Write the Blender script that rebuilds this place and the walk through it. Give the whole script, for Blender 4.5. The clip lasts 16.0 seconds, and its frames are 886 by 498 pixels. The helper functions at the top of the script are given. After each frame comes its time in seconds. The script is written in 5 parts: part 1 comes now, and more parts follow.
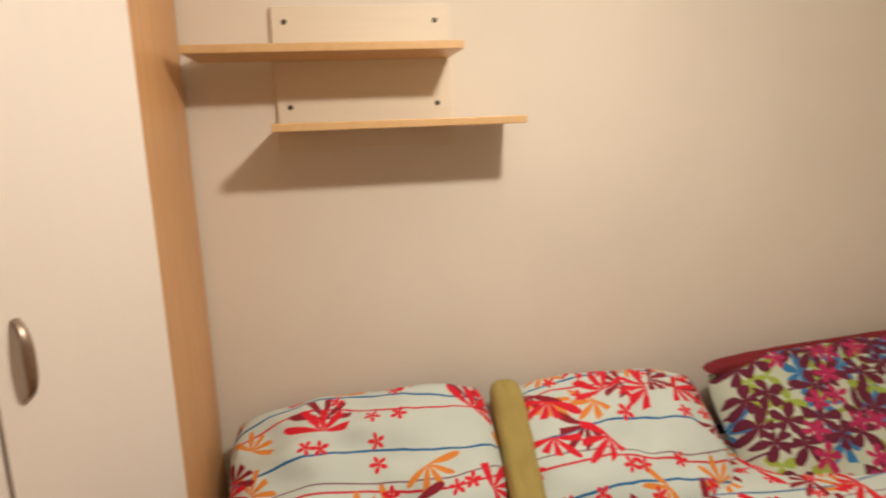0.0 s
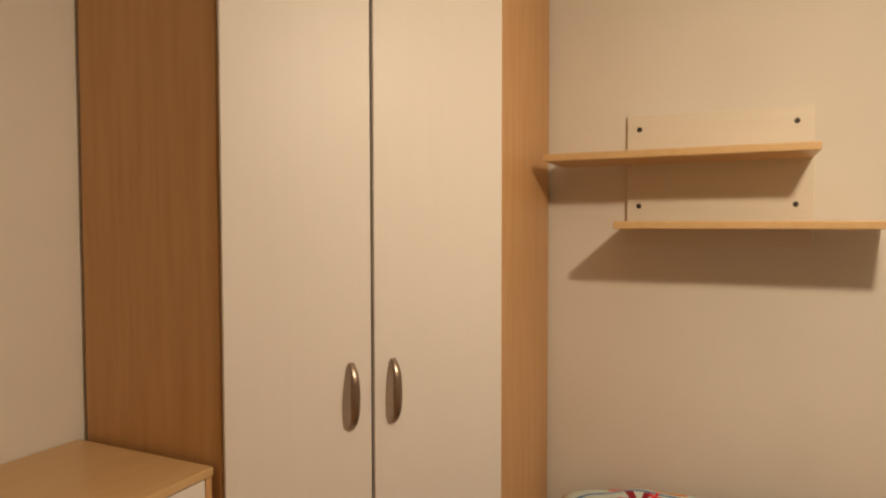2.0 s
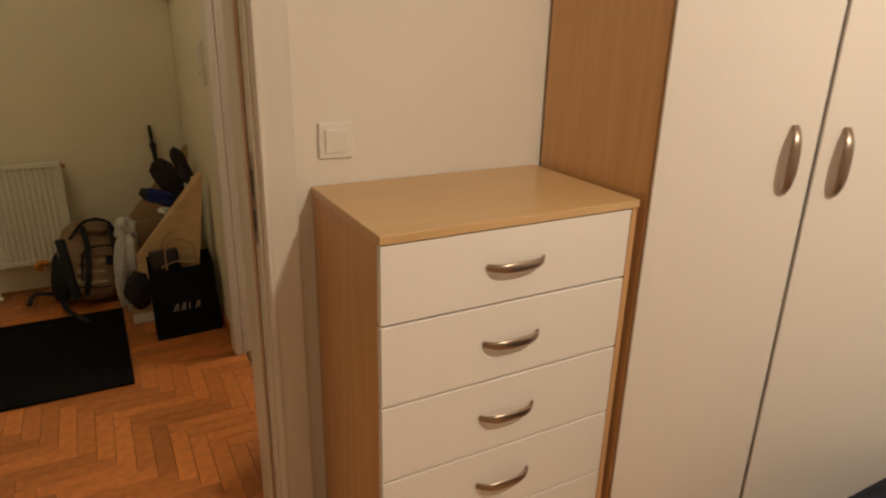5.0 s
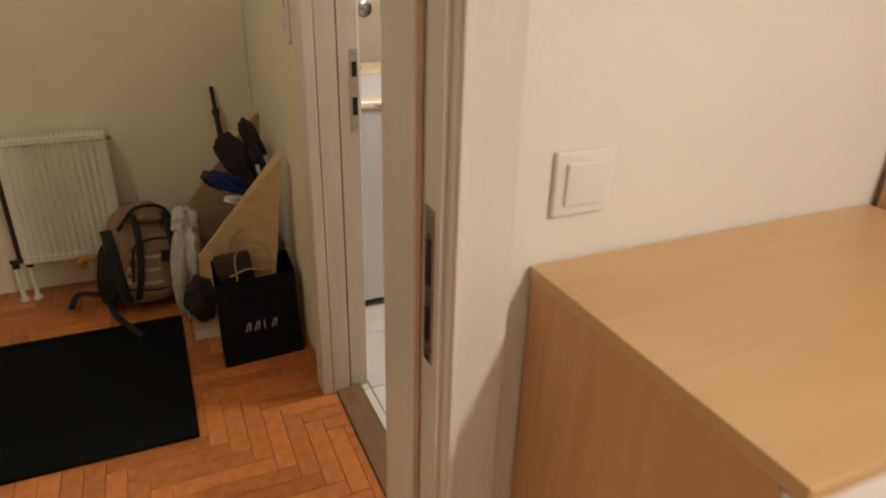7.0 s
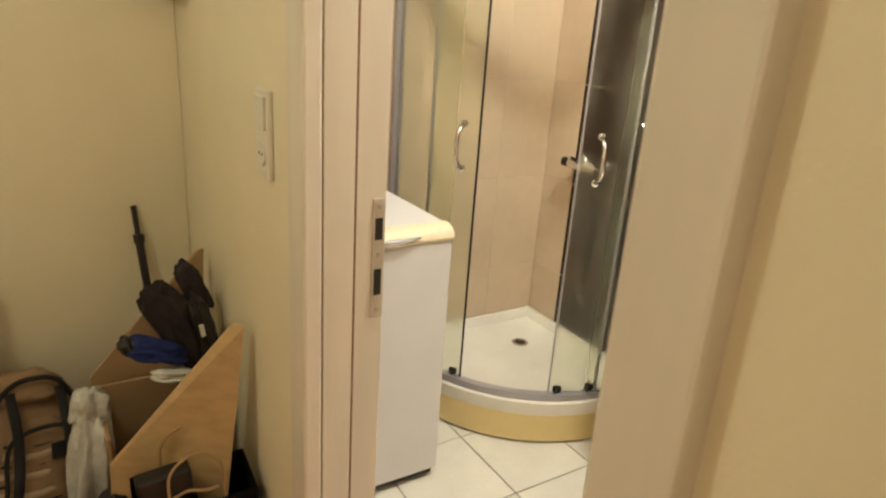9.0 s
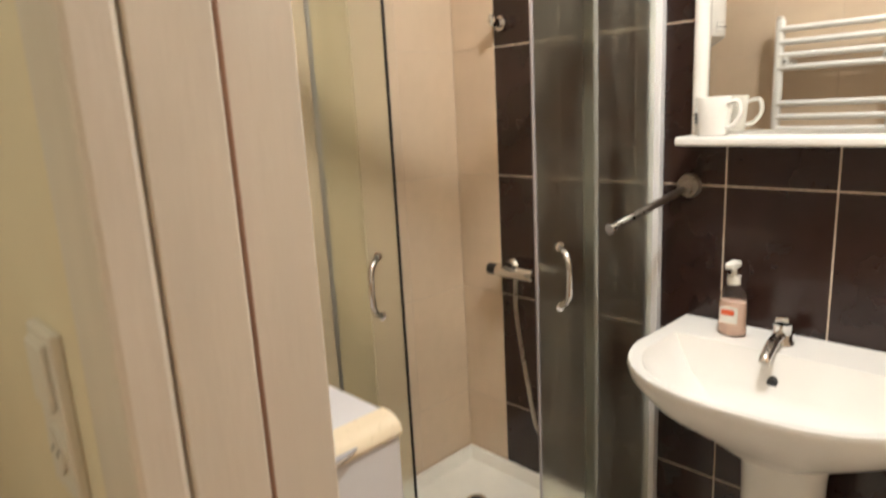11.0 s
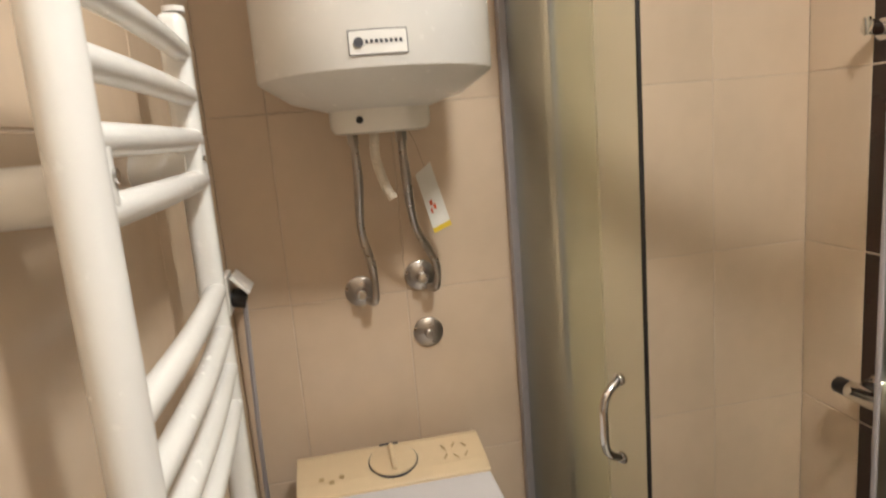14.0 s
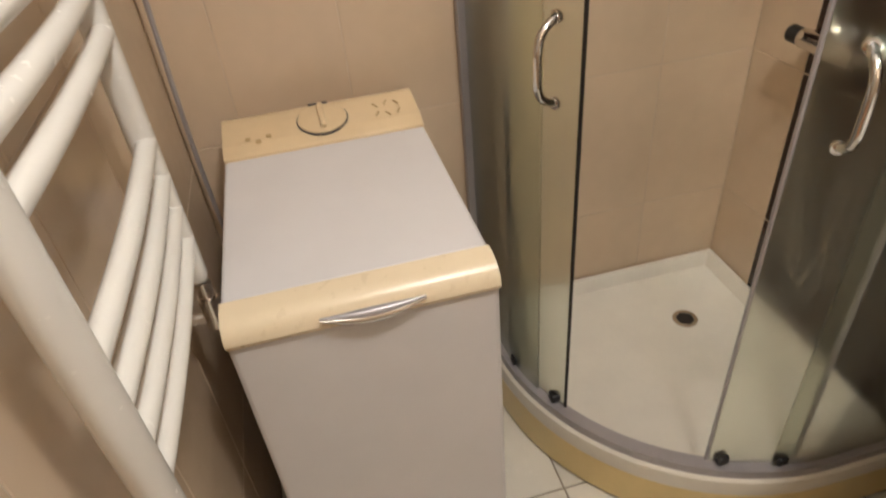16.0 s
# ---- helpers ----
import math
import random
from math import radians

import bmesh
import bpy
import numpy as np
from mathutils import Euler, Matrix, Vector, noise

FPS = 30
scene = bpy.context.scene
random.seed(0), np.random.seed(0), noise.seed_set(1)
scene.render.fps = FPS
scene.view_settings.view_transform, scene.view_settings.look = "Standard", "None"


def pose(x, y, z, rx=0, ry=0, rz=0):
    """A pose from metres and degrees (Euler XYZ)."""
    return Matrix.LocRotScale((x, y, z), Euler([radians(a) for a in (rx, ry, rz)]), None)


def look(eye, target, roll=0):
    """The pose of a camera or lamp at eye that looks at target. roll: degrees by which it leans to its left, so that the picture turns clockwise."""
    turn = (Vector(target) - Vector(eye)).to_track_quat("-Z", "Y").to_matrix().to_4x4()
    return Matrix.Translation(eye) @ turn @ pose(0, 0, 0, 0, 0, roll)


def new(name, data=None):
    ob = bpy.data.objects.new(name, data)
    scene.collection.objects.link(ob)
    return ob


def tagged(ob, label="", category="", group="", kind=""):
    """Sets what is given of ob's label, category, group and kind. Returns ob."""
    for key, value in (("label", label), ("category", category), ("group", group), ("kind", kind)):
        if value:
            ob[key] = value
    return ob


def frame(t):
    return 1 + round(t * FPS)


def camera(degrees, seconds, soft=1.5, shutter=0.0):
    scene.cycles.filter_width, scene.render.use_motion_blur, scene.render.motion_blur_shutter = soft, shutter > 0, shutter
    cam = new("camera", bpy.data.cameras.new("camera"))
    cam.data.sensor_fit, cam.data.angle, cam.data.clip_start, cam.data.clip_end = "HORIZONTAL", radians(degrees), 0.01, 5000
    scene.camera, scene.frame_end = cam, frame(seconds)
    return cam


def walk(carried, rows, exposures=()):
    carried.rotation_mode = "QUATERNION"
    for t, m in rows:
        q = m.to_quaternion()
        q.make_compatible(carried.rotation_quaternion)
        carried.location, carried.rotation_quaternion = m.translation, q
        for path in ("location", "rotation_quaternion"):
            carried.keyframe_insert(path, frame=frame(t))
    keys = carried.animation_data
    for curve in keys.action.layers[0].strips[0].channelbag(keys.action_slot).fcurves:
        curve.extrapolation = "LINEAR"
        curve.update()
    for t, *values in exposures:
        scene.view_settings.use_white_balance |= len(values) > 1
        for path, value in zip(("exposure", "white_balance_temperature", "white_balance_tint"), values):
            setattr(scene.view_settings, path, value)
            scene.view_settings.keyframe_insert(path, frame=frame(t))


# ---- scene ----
cam = camera(68.9, 16.0, soft=2.1, shutter=0.35)
PATH = [
    (0, (1.176, -1.829, 1.452), (1.488, 0.111, 1.078), -2.2),
    (0.5, (1.273, -1.821, 1.448), (1.051, 0.124, 1.038), -1.0),
    (1, (1.363, -1.825, 1.471), (0.706, 0.017, 1.057), 0.0),
    (1.5, (1.357, -1.853, 1.479), (0.477, -0.072, 1.252), -1.0),
    (2, (1.339, -1.951, 1.466), (0.501, -0.137, 1.388), -0.1),
    (2.5, (1.354, -2.02, 1.477), (0.352, -0.293, 1.592), -0.5),
    (3, (1.486, -2.042, 1.45), (0.192, -0.518, 1.512), 2.8),
    (3.5, (1.563, -2.026, 1.423), (0.06, -0.718, 1.259), 3.0),
    (4, (1.561, -2.034, 1.384), (-0.022, -0.868, 1.016), 2.8),
    (4.5, (1.5, -2.033, 1.367), (-0.131, -1.018, 0.811), 2.5),
    (4.7, (1.462, -2.043, 1.358), (-0.182, -1.079, 0.751), 1.8),
    (6.8, (0.727, -2.022, 1.347), (-0.931, -1.287, 0.505), 1.2),
    (7, (0.607, -2.018, 1.337), (-1.042, -1.259, 0.497), 1.6),
    (7.5, (0.395, -2.056, 1.361), (-1.248, -1.299, 0.509), 2.2),
    (8, (0.193, -2.021, 1.362), (-1.49, -1.289, 0.565), 4.7),
    (8.5, (0.02, -1.983, 1.385), (-1.658, -1.17, 0.663), 5.6),
    (8.7, (-0.048, -1.986, 1.385), (-1.687, -1.072, 0.692), 5.4),
    (10.8, (-0.651, -1.792, 1.405), (-2.097, -0.515, 0.876), -2.0),
    (11, (-0.708, -1.754, 1.428), (-2.11, -0.395, 0.996), -3.1),
    (11.5, (-0.809, -1.711, 1.485), (-2.14, -0.242, 1.222), -4.8),
    (11.8, (-0.862, -1.683, 1.488), (-2.23, -0.224, 1.419), -3.9),
    (12, (-0.870, -1.624, 1.539), (-2.344, -0.275, 1.626), -3.0),
    (12.3, (-0.909, -1.557, 1.599), (-2.499, -0.345, 1.636), -0.7),
    (12.5, (-0.942, -1.511, 1.615), (-2.620, -0.428, 1.502), 0.6),
    (13, (-0.915, -1.432, 1.56), (-2.812, -0.835, 1.354), -0.5),
    (13.5, (-0.902, -1.37, 1.555), (-2.844, -0.988, 1.264), -3.5),
    (14, (-0.89, -1.304, 1.542), (-2.825, -0.956, 1.175), -4.8),
    (14.5, (-0.872, -1.248, 1.481), (-2.746, -0.98, 0.836), -4.9),
    (15, (-0.875, -1.225, 1.45), (-2.649, -1.016, 0.55), -5.4),
    (15.5, (-0.878, -1.228, 1.428), (-2.583, -0.998, 0.409), -5.0),
    (16, (-0.921, -1.241, 1.426), (-2.487, -0.936, 0.219), -5.7),
]
EXPOSURE = [
    (0, 0.45, 6150, 12), (0.5, 0.07, 6750, 13), (1.5, 0.0, 7150, 14), (2.5, -0.05, 7200, 13), (3.5, 0.02, 7300, 15), (4.5, 0.25, 6900, 12),
    (6.8, 0.88, 5650, 9), (7.5, 1.08, 5850, 9), (8, 1.35, 6050, 6), (8.5, 1.6, 6050, 1), (11, 1.2, 5600, 9), (12, 0.85, 5700, 10), (13.5, 0.92, 5550, 8), (16, 0.9, 5800, 11),
]
walk(cam, [(t, look(eye, target, roll)) for t, eye, target, roll in PATH], EXPOSURE)

# ---------- light ----------
world = bpy.data.worlds.new("world")
world.use_nodes = True
world.node_tree.nodes["Background"].inputs[0].default_value = (0.9, 0.8, 0.65, 1)
world.node_tree.nodes["Background"].inputs[1].default_value = 0.02
scene.world = world


def lamp(name, at, watts, colour, size):
    data = bpy.data.lights.new(name, "POINT")
    data.energy, data.color, data.shadow_soft_size = watts, colour, size
    ob = new(name, data)
    ob.location = at
    return ob


def downlight(name, at, watts, colour, size):
    """The part of a ceiling lamp's light that its fitting throws down."""
    data = bpy.data.lights.new(name, "AREA")
    data.shape, data.size = "DISK", size
    data.energy, data.color = watts, colour
    ob = new(name, data)
    ob.location = at
    return ob


lamp("bedroom_lamp", (1.70, -1.14, 2.08), 19, (1.0, 0.86, 0.66), 0.05)
downlight("bedroom_downlight", (1.70, -1.14, 2.075), 8, (1.0, 0.86, 0.66), 0.1)
lamp("hall_lamp", (-1.15, -2.75, 2.3), 6.4, (1.0, 0.88, 0.62), 0.06)
lamp("bathroom_lamp", (-0.96, -0.82, 2.6), 16, (1.0, 0.90, 0.74), 0.1)
downlight("bathroom_downlight", (-0.96, -0.82, 2.595), 7.5, (1.0, 0.90, 0.74), 0.22)


# ---------- materials ----------
def material(name, colour, rough=0.5, metal=0.0, vary=0.08, scale=8.0, stretch=(1, 1, 1), bump=0.0, bump_scale=60.0, island=0.0, second=None, coat=0.0, spec=0.5):
    """A surface with broad and fine variation of colour, and fine relief. second: a colour for grain or stains."""
    m = bpy.data.materials.new(name)
    m.use_nodes = True
    n, l = m.node_tree.nodes, m.node_tree.links
    b = n["Principled BSDF"]
    tc = n.new("ShaderNodeTexCoord")
    mp = n.new("ShaderNodeMapping")
    mp.inputs["Scale"].default_value = stretch
    l.new(tc.outputs["Object"], mp.inputs["Vector"])
    broad = n.new("ShaderNodeTexNoise")
    broad.inputs["Scale"].default_value = scale
    broad.inputs["Detail"].default_value = 4
    l.new(mp.outputs[0], broad.inputs["Vector"])
    fine = n.new("ShaderNodeTexNoise")
    fine.inputs["Scale"].default_value = bump_scale
    fine.inputs["Detail"].default_value = 3
    l.new(mp.outputs[0], fine.inputs["Vector"])
    mix = n.new("ShaderNodeMix")
    mix.data_type = "RGBA"
    c = colour
    d = second or tuple(max(0.0, v * (1 - 2.2 * vary)) for v in c)
    mix.inputs["A"].default_value = (*c, 1)
    mix.inputs["B"].default_value = (*d, 1)
    ramp = n.new("ShaderNodeMapRange")
    ramp.inputs["From Min"].default_value, ramp.inputs["From Max"].default_value = 0.35, 0.75
    l.new(broad.outputs["Fac"], ramp.inputs["Value"])
    l.new(ramp.outputs[0], mix.inputs["Factor"])
    hsv = n.new("ShaderNodeHueSaturation")
    l.new(mix.outputs["Result"], hsv.inputs["Color"])
    add = n.new("ShaderNodeMath")
    add.operation = "MULTIPLY_ADD"
    l.new(fine.outputs["Fac"], add.inputs[0])
    add.inputs[1].default_value, add.inputs[2].default_value = vary, 1 - vary / 2
    value = add.outputs[0]
    if island:
        info = n.new("ShaderNodeObjectInfo")
        each = n.new("ShaderNodeMath")
        each.operation = "MULTIPLY_ADD"
        l.new(info.outputs["Random"], each.inputs[0])
        each.inputs[1].default_value, each.inputs[2].default_value = island, -island / 2
        total = n.new("ShaderNodeMath")
        l.new(each.outputs[0], total.inputs[0])
        l.new(value, total.inputs[1])
        value = total.outputs[0]
    l.new(value, hsv.inputs["Value"])
    l.new(hsv.outputs[0], b.inputs["Base Color"])
    rr = n.new("ShaderNodeMapRange")
    rr.inputs["To Min"].default_value, rr.inputs["To Max"].default_value = rough * 0.85, min(1.0, rough * 1.2)
    l.new(fine.outputs["Fac"], rr.inputs["Value"])
    l.new(rr.outputs[0], b.inputs["Roughness"])
    b.inputs["Metallic"].default_value = metal
    b.inputs["Coat Weight"].default_value = coat
    b.inputs["Specular IOR Level"].default_value = spec
    if bump:
        bp = n.new("ShaderNodeBump")
        bp.inputs["Strength"].default_value = bump
        bp.inputs["Distance"].default_value = 0.002
        l.new(fine.outputs["Fac"], bp.inputs["Height"])
        l.new(bp.outputs[0], b.inputs["Normal"])
    return m


WALL = material("wall_paint", (0.80, 0.74, 0.655), 0.85, vary=0.04, scale=1.6, bump=0.25, bump_scale=140)
HALLWALL = material("hall_paint", (0.83, 0.75, 0.56), 0.85, vary=0.05, scale=1.8, bump=0.25, bump_scale=140)
CEIL = material("ceiling_paint", (0.78, 0.76, 0.72), 0.9, vary=0.04, scale=2, bump=0.15, bump_scale=120)
FRAME = material("door_frame_paint", (0.77, 0.71, 0.625), 0.38, vary=0.06, scale=5, stretch=(3, 3, 0.5), bump=0.15, bump_scale=40)
BEECH = material("beech_laminate", (0.65, 0.38, 0.175), 0.42, vary=0.04, scale=5, stretch=(9, 9, 0.6), bump=0.05, bump_scale=30, second=(0.57, 0.31, 0.135))
BEECHTOP = material("beech_top_laminate", (0.64, 0.42, 0.21), 0.3, vary=0.08, scale=5, stretch=(9, 0.6, 9), bump=0.05, bump_scale=30, second=(0.59, 0.37, 0.17))
CREAM = material("cream_laminate", (0.84, 0.785, 0.735), 0.45, vary=0.006, scale=5, stretch=(10, 10, 0.7), bump=0.06, bump_scale=50)
MAPLE = material("pale_maple_laminate", (0.77, 0.69, 0.57), 0.5, vary=0.02, scale=5, stretch=(0.7, 10, 10), bump=0.05, bump_scale=50)
# dark brown standing in for the shade inside door and drawer gaps
GAPSHADE = material("gap_shade", (0.05, 0.03, 0.02), 0.7)
NICKEL = material("brushed_nickel", (0.42, 0.33, 0.27), 0.33, 1.0, vary=0.1, scale=20, bump_scale=120)
CHROME = material("chrome", (0.72, 0.70, 0.68), 0.1, 1.0, vary=0.05)
STEEL = material("worn_steel", (0.50, 0.46, 0.42), 0.28, 1.0, vary=0.12, scale=30)
PLATE = material("dull_steel", (0.62, 0.57, 0.50), 0.42, 0.5, vary=0.08, scale=30)
SWITCH = material("switch_plastic", (0.78, 0.74, 0.66), 0.4, vary=0.03)
NAVY = material("navy_fabric", (0.018, 0.022, 0.035), 0.9, vary=0.15, bump=0.5, bump_scale=300, spec=0.15)
OLIVE = material("olive_cotton", (0.42, 0.33, 0.10), 0.9, vary=0.1, bump=0.3, bump_scale=250)
MAROON = material("maroon_cotton", (0.20, 0.012, 0.02), 0.9, vary=0.1, bump=0.3, bump_scale=250)
BEIGETILE = material("beige_tile", (0.645, 0.51, 0.37), 0.2, vary=0.06, scale=4, island=0.05, bump=0.03, bump_scale=25)
DARKTILE = material("brown_tile", (0.030, 0.014, 0.011), 0.18, vary=0.2, scale=5, island=0.2, bump=0.04, bump_scale=30)
GROUT = material("grout", (0.62, 0.51, 0.39), 0.9, vary=0.1, scale=14)
FLOORTILE = material("white_floor_tile", (0.74, 0.70, 0.62), 0.25, vary=0.05, scale=5, island=0.05)
FLOORGROUT = material("floor_grout", (0.28, 0.22, 0.16), 0.9, vary=0.15, scale=12)
PARQUET = material("oak_parquet", (0.52, 0.17, 0.04), 0.3, vary=0.12, scale=14, stretch=(2, 2, 2), island=0.5, bump=0.1, bump_scale=90, second=(0.34, 0.11, 0.03), coat=0.2, spec=0.3)
BEDFLOOR = material("varnished_oak_floor", (0.58, 0.32, 0.14), 0.35, vary=0.1, scale=6, stretch=(1, 8, 1), bump=0.08, bump_scale=60, second=(0.46, 0.23, 0.09), spec=0.3)
PLYWOOD = material("pale_plywood", (0.58, 0.40, 0.20), 0.6, vary=0.1, scale=5, stretch=(1, 3, 8), bump=0.1)
CARD = material("brown_cardboard", (0.42, 0.27, 0.14), 0.85, vary=0.1, scale=6, bump=0.2)
CERAMIC = material("white_ceramic", (0.82, 0.80, 0.76), 0.09, vary=0.02)
ACRYL = material("white_acrylic", (0.80, 0.76, 0.68), 0.22, vary=0.04, scale=6)
WHITEMETAL = material("white_enamel", (0.80, 0.78, 0.74), 0.25, vary=0.03)
# darker cream: painted shade for the radiator's weld marks and grille slots
RADSHADE = material("radiator_shade", (0.50, 0.46, 0.34), 0.5, vary=0.05)
RADWHITE = material("radiator_enamel", (0.74, 0.72, 0.60), 0.35, vary=0.05)
APPLIANCE = material("appliance_enamel", (0.69, 0.67, 0.68), 0.3, vary=0.02)
YELLOWED = material("yellowed_plastic", (0.74, 0.58, 0.36), 0.3, vary=0.06, scale=6)
CREAMPLASTIC = material("aged_cream_plastic", (0.78, 0.66, 0.47), 0.28, vary=0.02, scale=3)
APRON = material("yellowed_acrylic", (0.76, 0.60, 0.28), 0.3, vary=0.05)
ALU = material("white_aluminium", (0.74, 0.73, 0.74), 0.3, vary=0.03)
GREYALU = material("grey_aluminium", (0.42, 0.40, 0.42), 0.35, 0.4, vary=0.05)
RUBBER = material("black_rubber", (0.003, 0.003, 0.003), 0.95, vary=0.2, bump=0.5, bump_scale=200, spec=0.15)
BLACKPAPER = material("black_paper", (0.007, 0.008, 0.011), 0.8, vary=0.15, bump=0.2, spec=0.15)
BLACK = material("black_plastic", (0.012, 0.011, 0.011), 0.4, vary=0.1)
PACKLIGHT = material("pale_taupe_trim", (0.48, 0.36, 0.24), 0.9, vary=0.15, bump=0.4, bump_scale=220)
RACKWOOD = material("dark_brown_wood", (0.10, 0.045, 0.02), 0.5, vary=0.15, scale=6, stretch=(6, 0.8, 6), bump=0.1)
IRON = material("dark_iron_pipe", (0.05, 0.04, 0.03), 0.5, 0.6, vary=0.2, scale=20)
PACK = material("taupe_canvas", (0.33, 0.215, 0.13), 0.9, vary=0.2, scale=10, bump=0.6, bump_scale=220, spec=0.15)
PACKDARK = material("charcoal_canvas", (0.03, 0.03, 0.032), 0.9, vary=0.2, bump=0.6, bump_scale=220, spec=0.15)
ORANGE = material("orange_webbing", (0.55, 0.24, 0.03), 0.8, vary=0.1)
JACKET = material("charcoal_jacket", (0.045, 0.036, 0.038), 0.85, vary=0.25, scale=12, bump=0.5, spec=0.15)
BLUE = material("blue_fabric", (0.008, 0.022, 0.16), 0.8, vary=0.2, bump=0.4)
PLASTICBAG = material("white_plastic_bag", (0.62, 0.62, 0.59), 0.3, vary=0.15, scale=18, bump=0.6, bump_scale=40)
PAPER = material("white_paper", (0.74, 0.72, 0.66), 0.8, vary=0.04)
BROWNTHR = material("dark_wood_threshold", (0.22, 0.11, 0.045), 0.4, vary=0.12, stretch=(1, 8, 8))
SOAP = material("pink_soap", (0.88, 0.68, 0.58), 0.2, vary=0.03)
REDINK = material("red_print", (0.62, 0.10, 0.03), 0.5, vary=0.05)
YELLOWINK = material("yellow_print", (0.75, 0.55, 0.03), 0.5, vary=0.05)
GREYINK = material("grey_print", (0.06, 0.06, 0.07), 0.5, vary=0.05)
WORNINK = material("worn_print", (0.54, 0.38, 0.19), 0.5, vary=0.1)
HOSE = material("cream_hose", (0.68, 0.60, 0.48), 0.5, vary=0.05)


def mirror_material():
    m = bpy.data.materials.new("mirror_glass")
    m.use_nodes = True
    b = m.node_tree.nodes["Principled BSDF"]
    b.inputs["Base Color"].default_value = (0.88, 0.88, 0.85, 1)
    b.inputs["Metallic"].default_value, b.inputs["Roughness"].default_value = 1.0, 0.02
    return m


def glass_material(name, tint, film, streak, blur):
    """Shower glass: clear glass with a milky film of lime in upright streaks."""
    m = bpy.data.materials.new(name)
    m.use_nodes = True
    n, l = m.node_tree.nodes, m.node_tree.links
    n.remove(n["Principled BSDF"])
    clear = n.new("ShaderNodeBsdfTransparent")
    clear.inputs[0].default_value = (*tint, 1)
    gloss = n.new("ShaderNodeBsdfGlossy")
    gloss.inputs["Roughness"].default_value = 0.08
    haze = n.new("ShaderNodeBsdfDiffuse")
    haze.inputs[0].default_value = (0.45, 0.46, 0.40, 1)
    forward = n.new("ShaderNodeBsdfTranslucent")
    forward.inputs[0].default_value = (0.45, 0.46, 0.40, 1)
    lime = n.new("ShaderNodeMixShader")
    lime.inputs[0].default_value = 0.6
    l.new(haze.outputs[0], lime.inputs[1])
    l.new(forward.outputs[0], lime.inputs[2])
    fres = n.new("ShaderNodeFresnel")
    fres.inputs[0].default_value = 1.1
    tc = n.new("ShaderNodeTexCoord")
    mp = n.new("ShaderNodeMapping")
    mp.inputs["Scale"].default_value = (10, 10, 5)
    tex = n.new("ShaderNodeTexNoise")
    tex.inputs["Scale"].default_value = 1.0
    tex.inputs["Detail"].default_value = 1.5
    l.new(tc.outputs["Object"], mp.inputs[0])
    l.new(mp.outputs[0], tex.inputs["Vector"])
    rng = n.new("ShaderNodeMapRange")
    rng.inputs["From Min"].default_value, rng.inputs["From Max"].default_value = 0.36, 0.66
    rng.inputs["To Min"].default_value, rng.inputs["To Max"].default_value = film * (1 - streak), film * (1 + streak)
    l.new(tex.outputs["Fac"], rng.inputs["Value"])
    a = n.new("ShaderNodeMixShader")
    l.new(rng.outputs[0], a.inputs[0])
    bent = n.new("ShaderNodeBsdfRefraction")
    bent.inputs["Color"].default_value = (*tint, 1)
    bent.inputs["IOR"].default_value, bent.inputs["Roughness"].default_value = 1.08, 0.45
    soft = n.new("ShaderNodeMixShader")
    soft.inputs[0].default_value = blur
    l.new(clear.outputs[0], soft.inputs[1])
    l.new(bent.outputs[0], soft.inputs[2])
    l.new(soft.outputs[0], a.inputs[1])
    l.new(lime.outputs[0], a.inputs[2])
    c = n.new("ShaderNodeMixShader")
    l.new(fres.outputs[0], c.inputs[0])
    l.new(a.outputs[0], c.inputs[1])
    l.new(gloss.outputs[0], c.inputs[2])
    l.new(c.outputs[0], n["Material Output"].inputs["Surface"])
    return m


MIRROR = mirror_material()
GLASS = glass_material("limed_shower_glass", (0.97, 0.98, 0.93), 0.065, 0.85, 0.45)
CLEARPLASTIC = glass_material("clear_plastic", (0.97, 0.94, 0.92), 0.06, 0.1, 0.0)


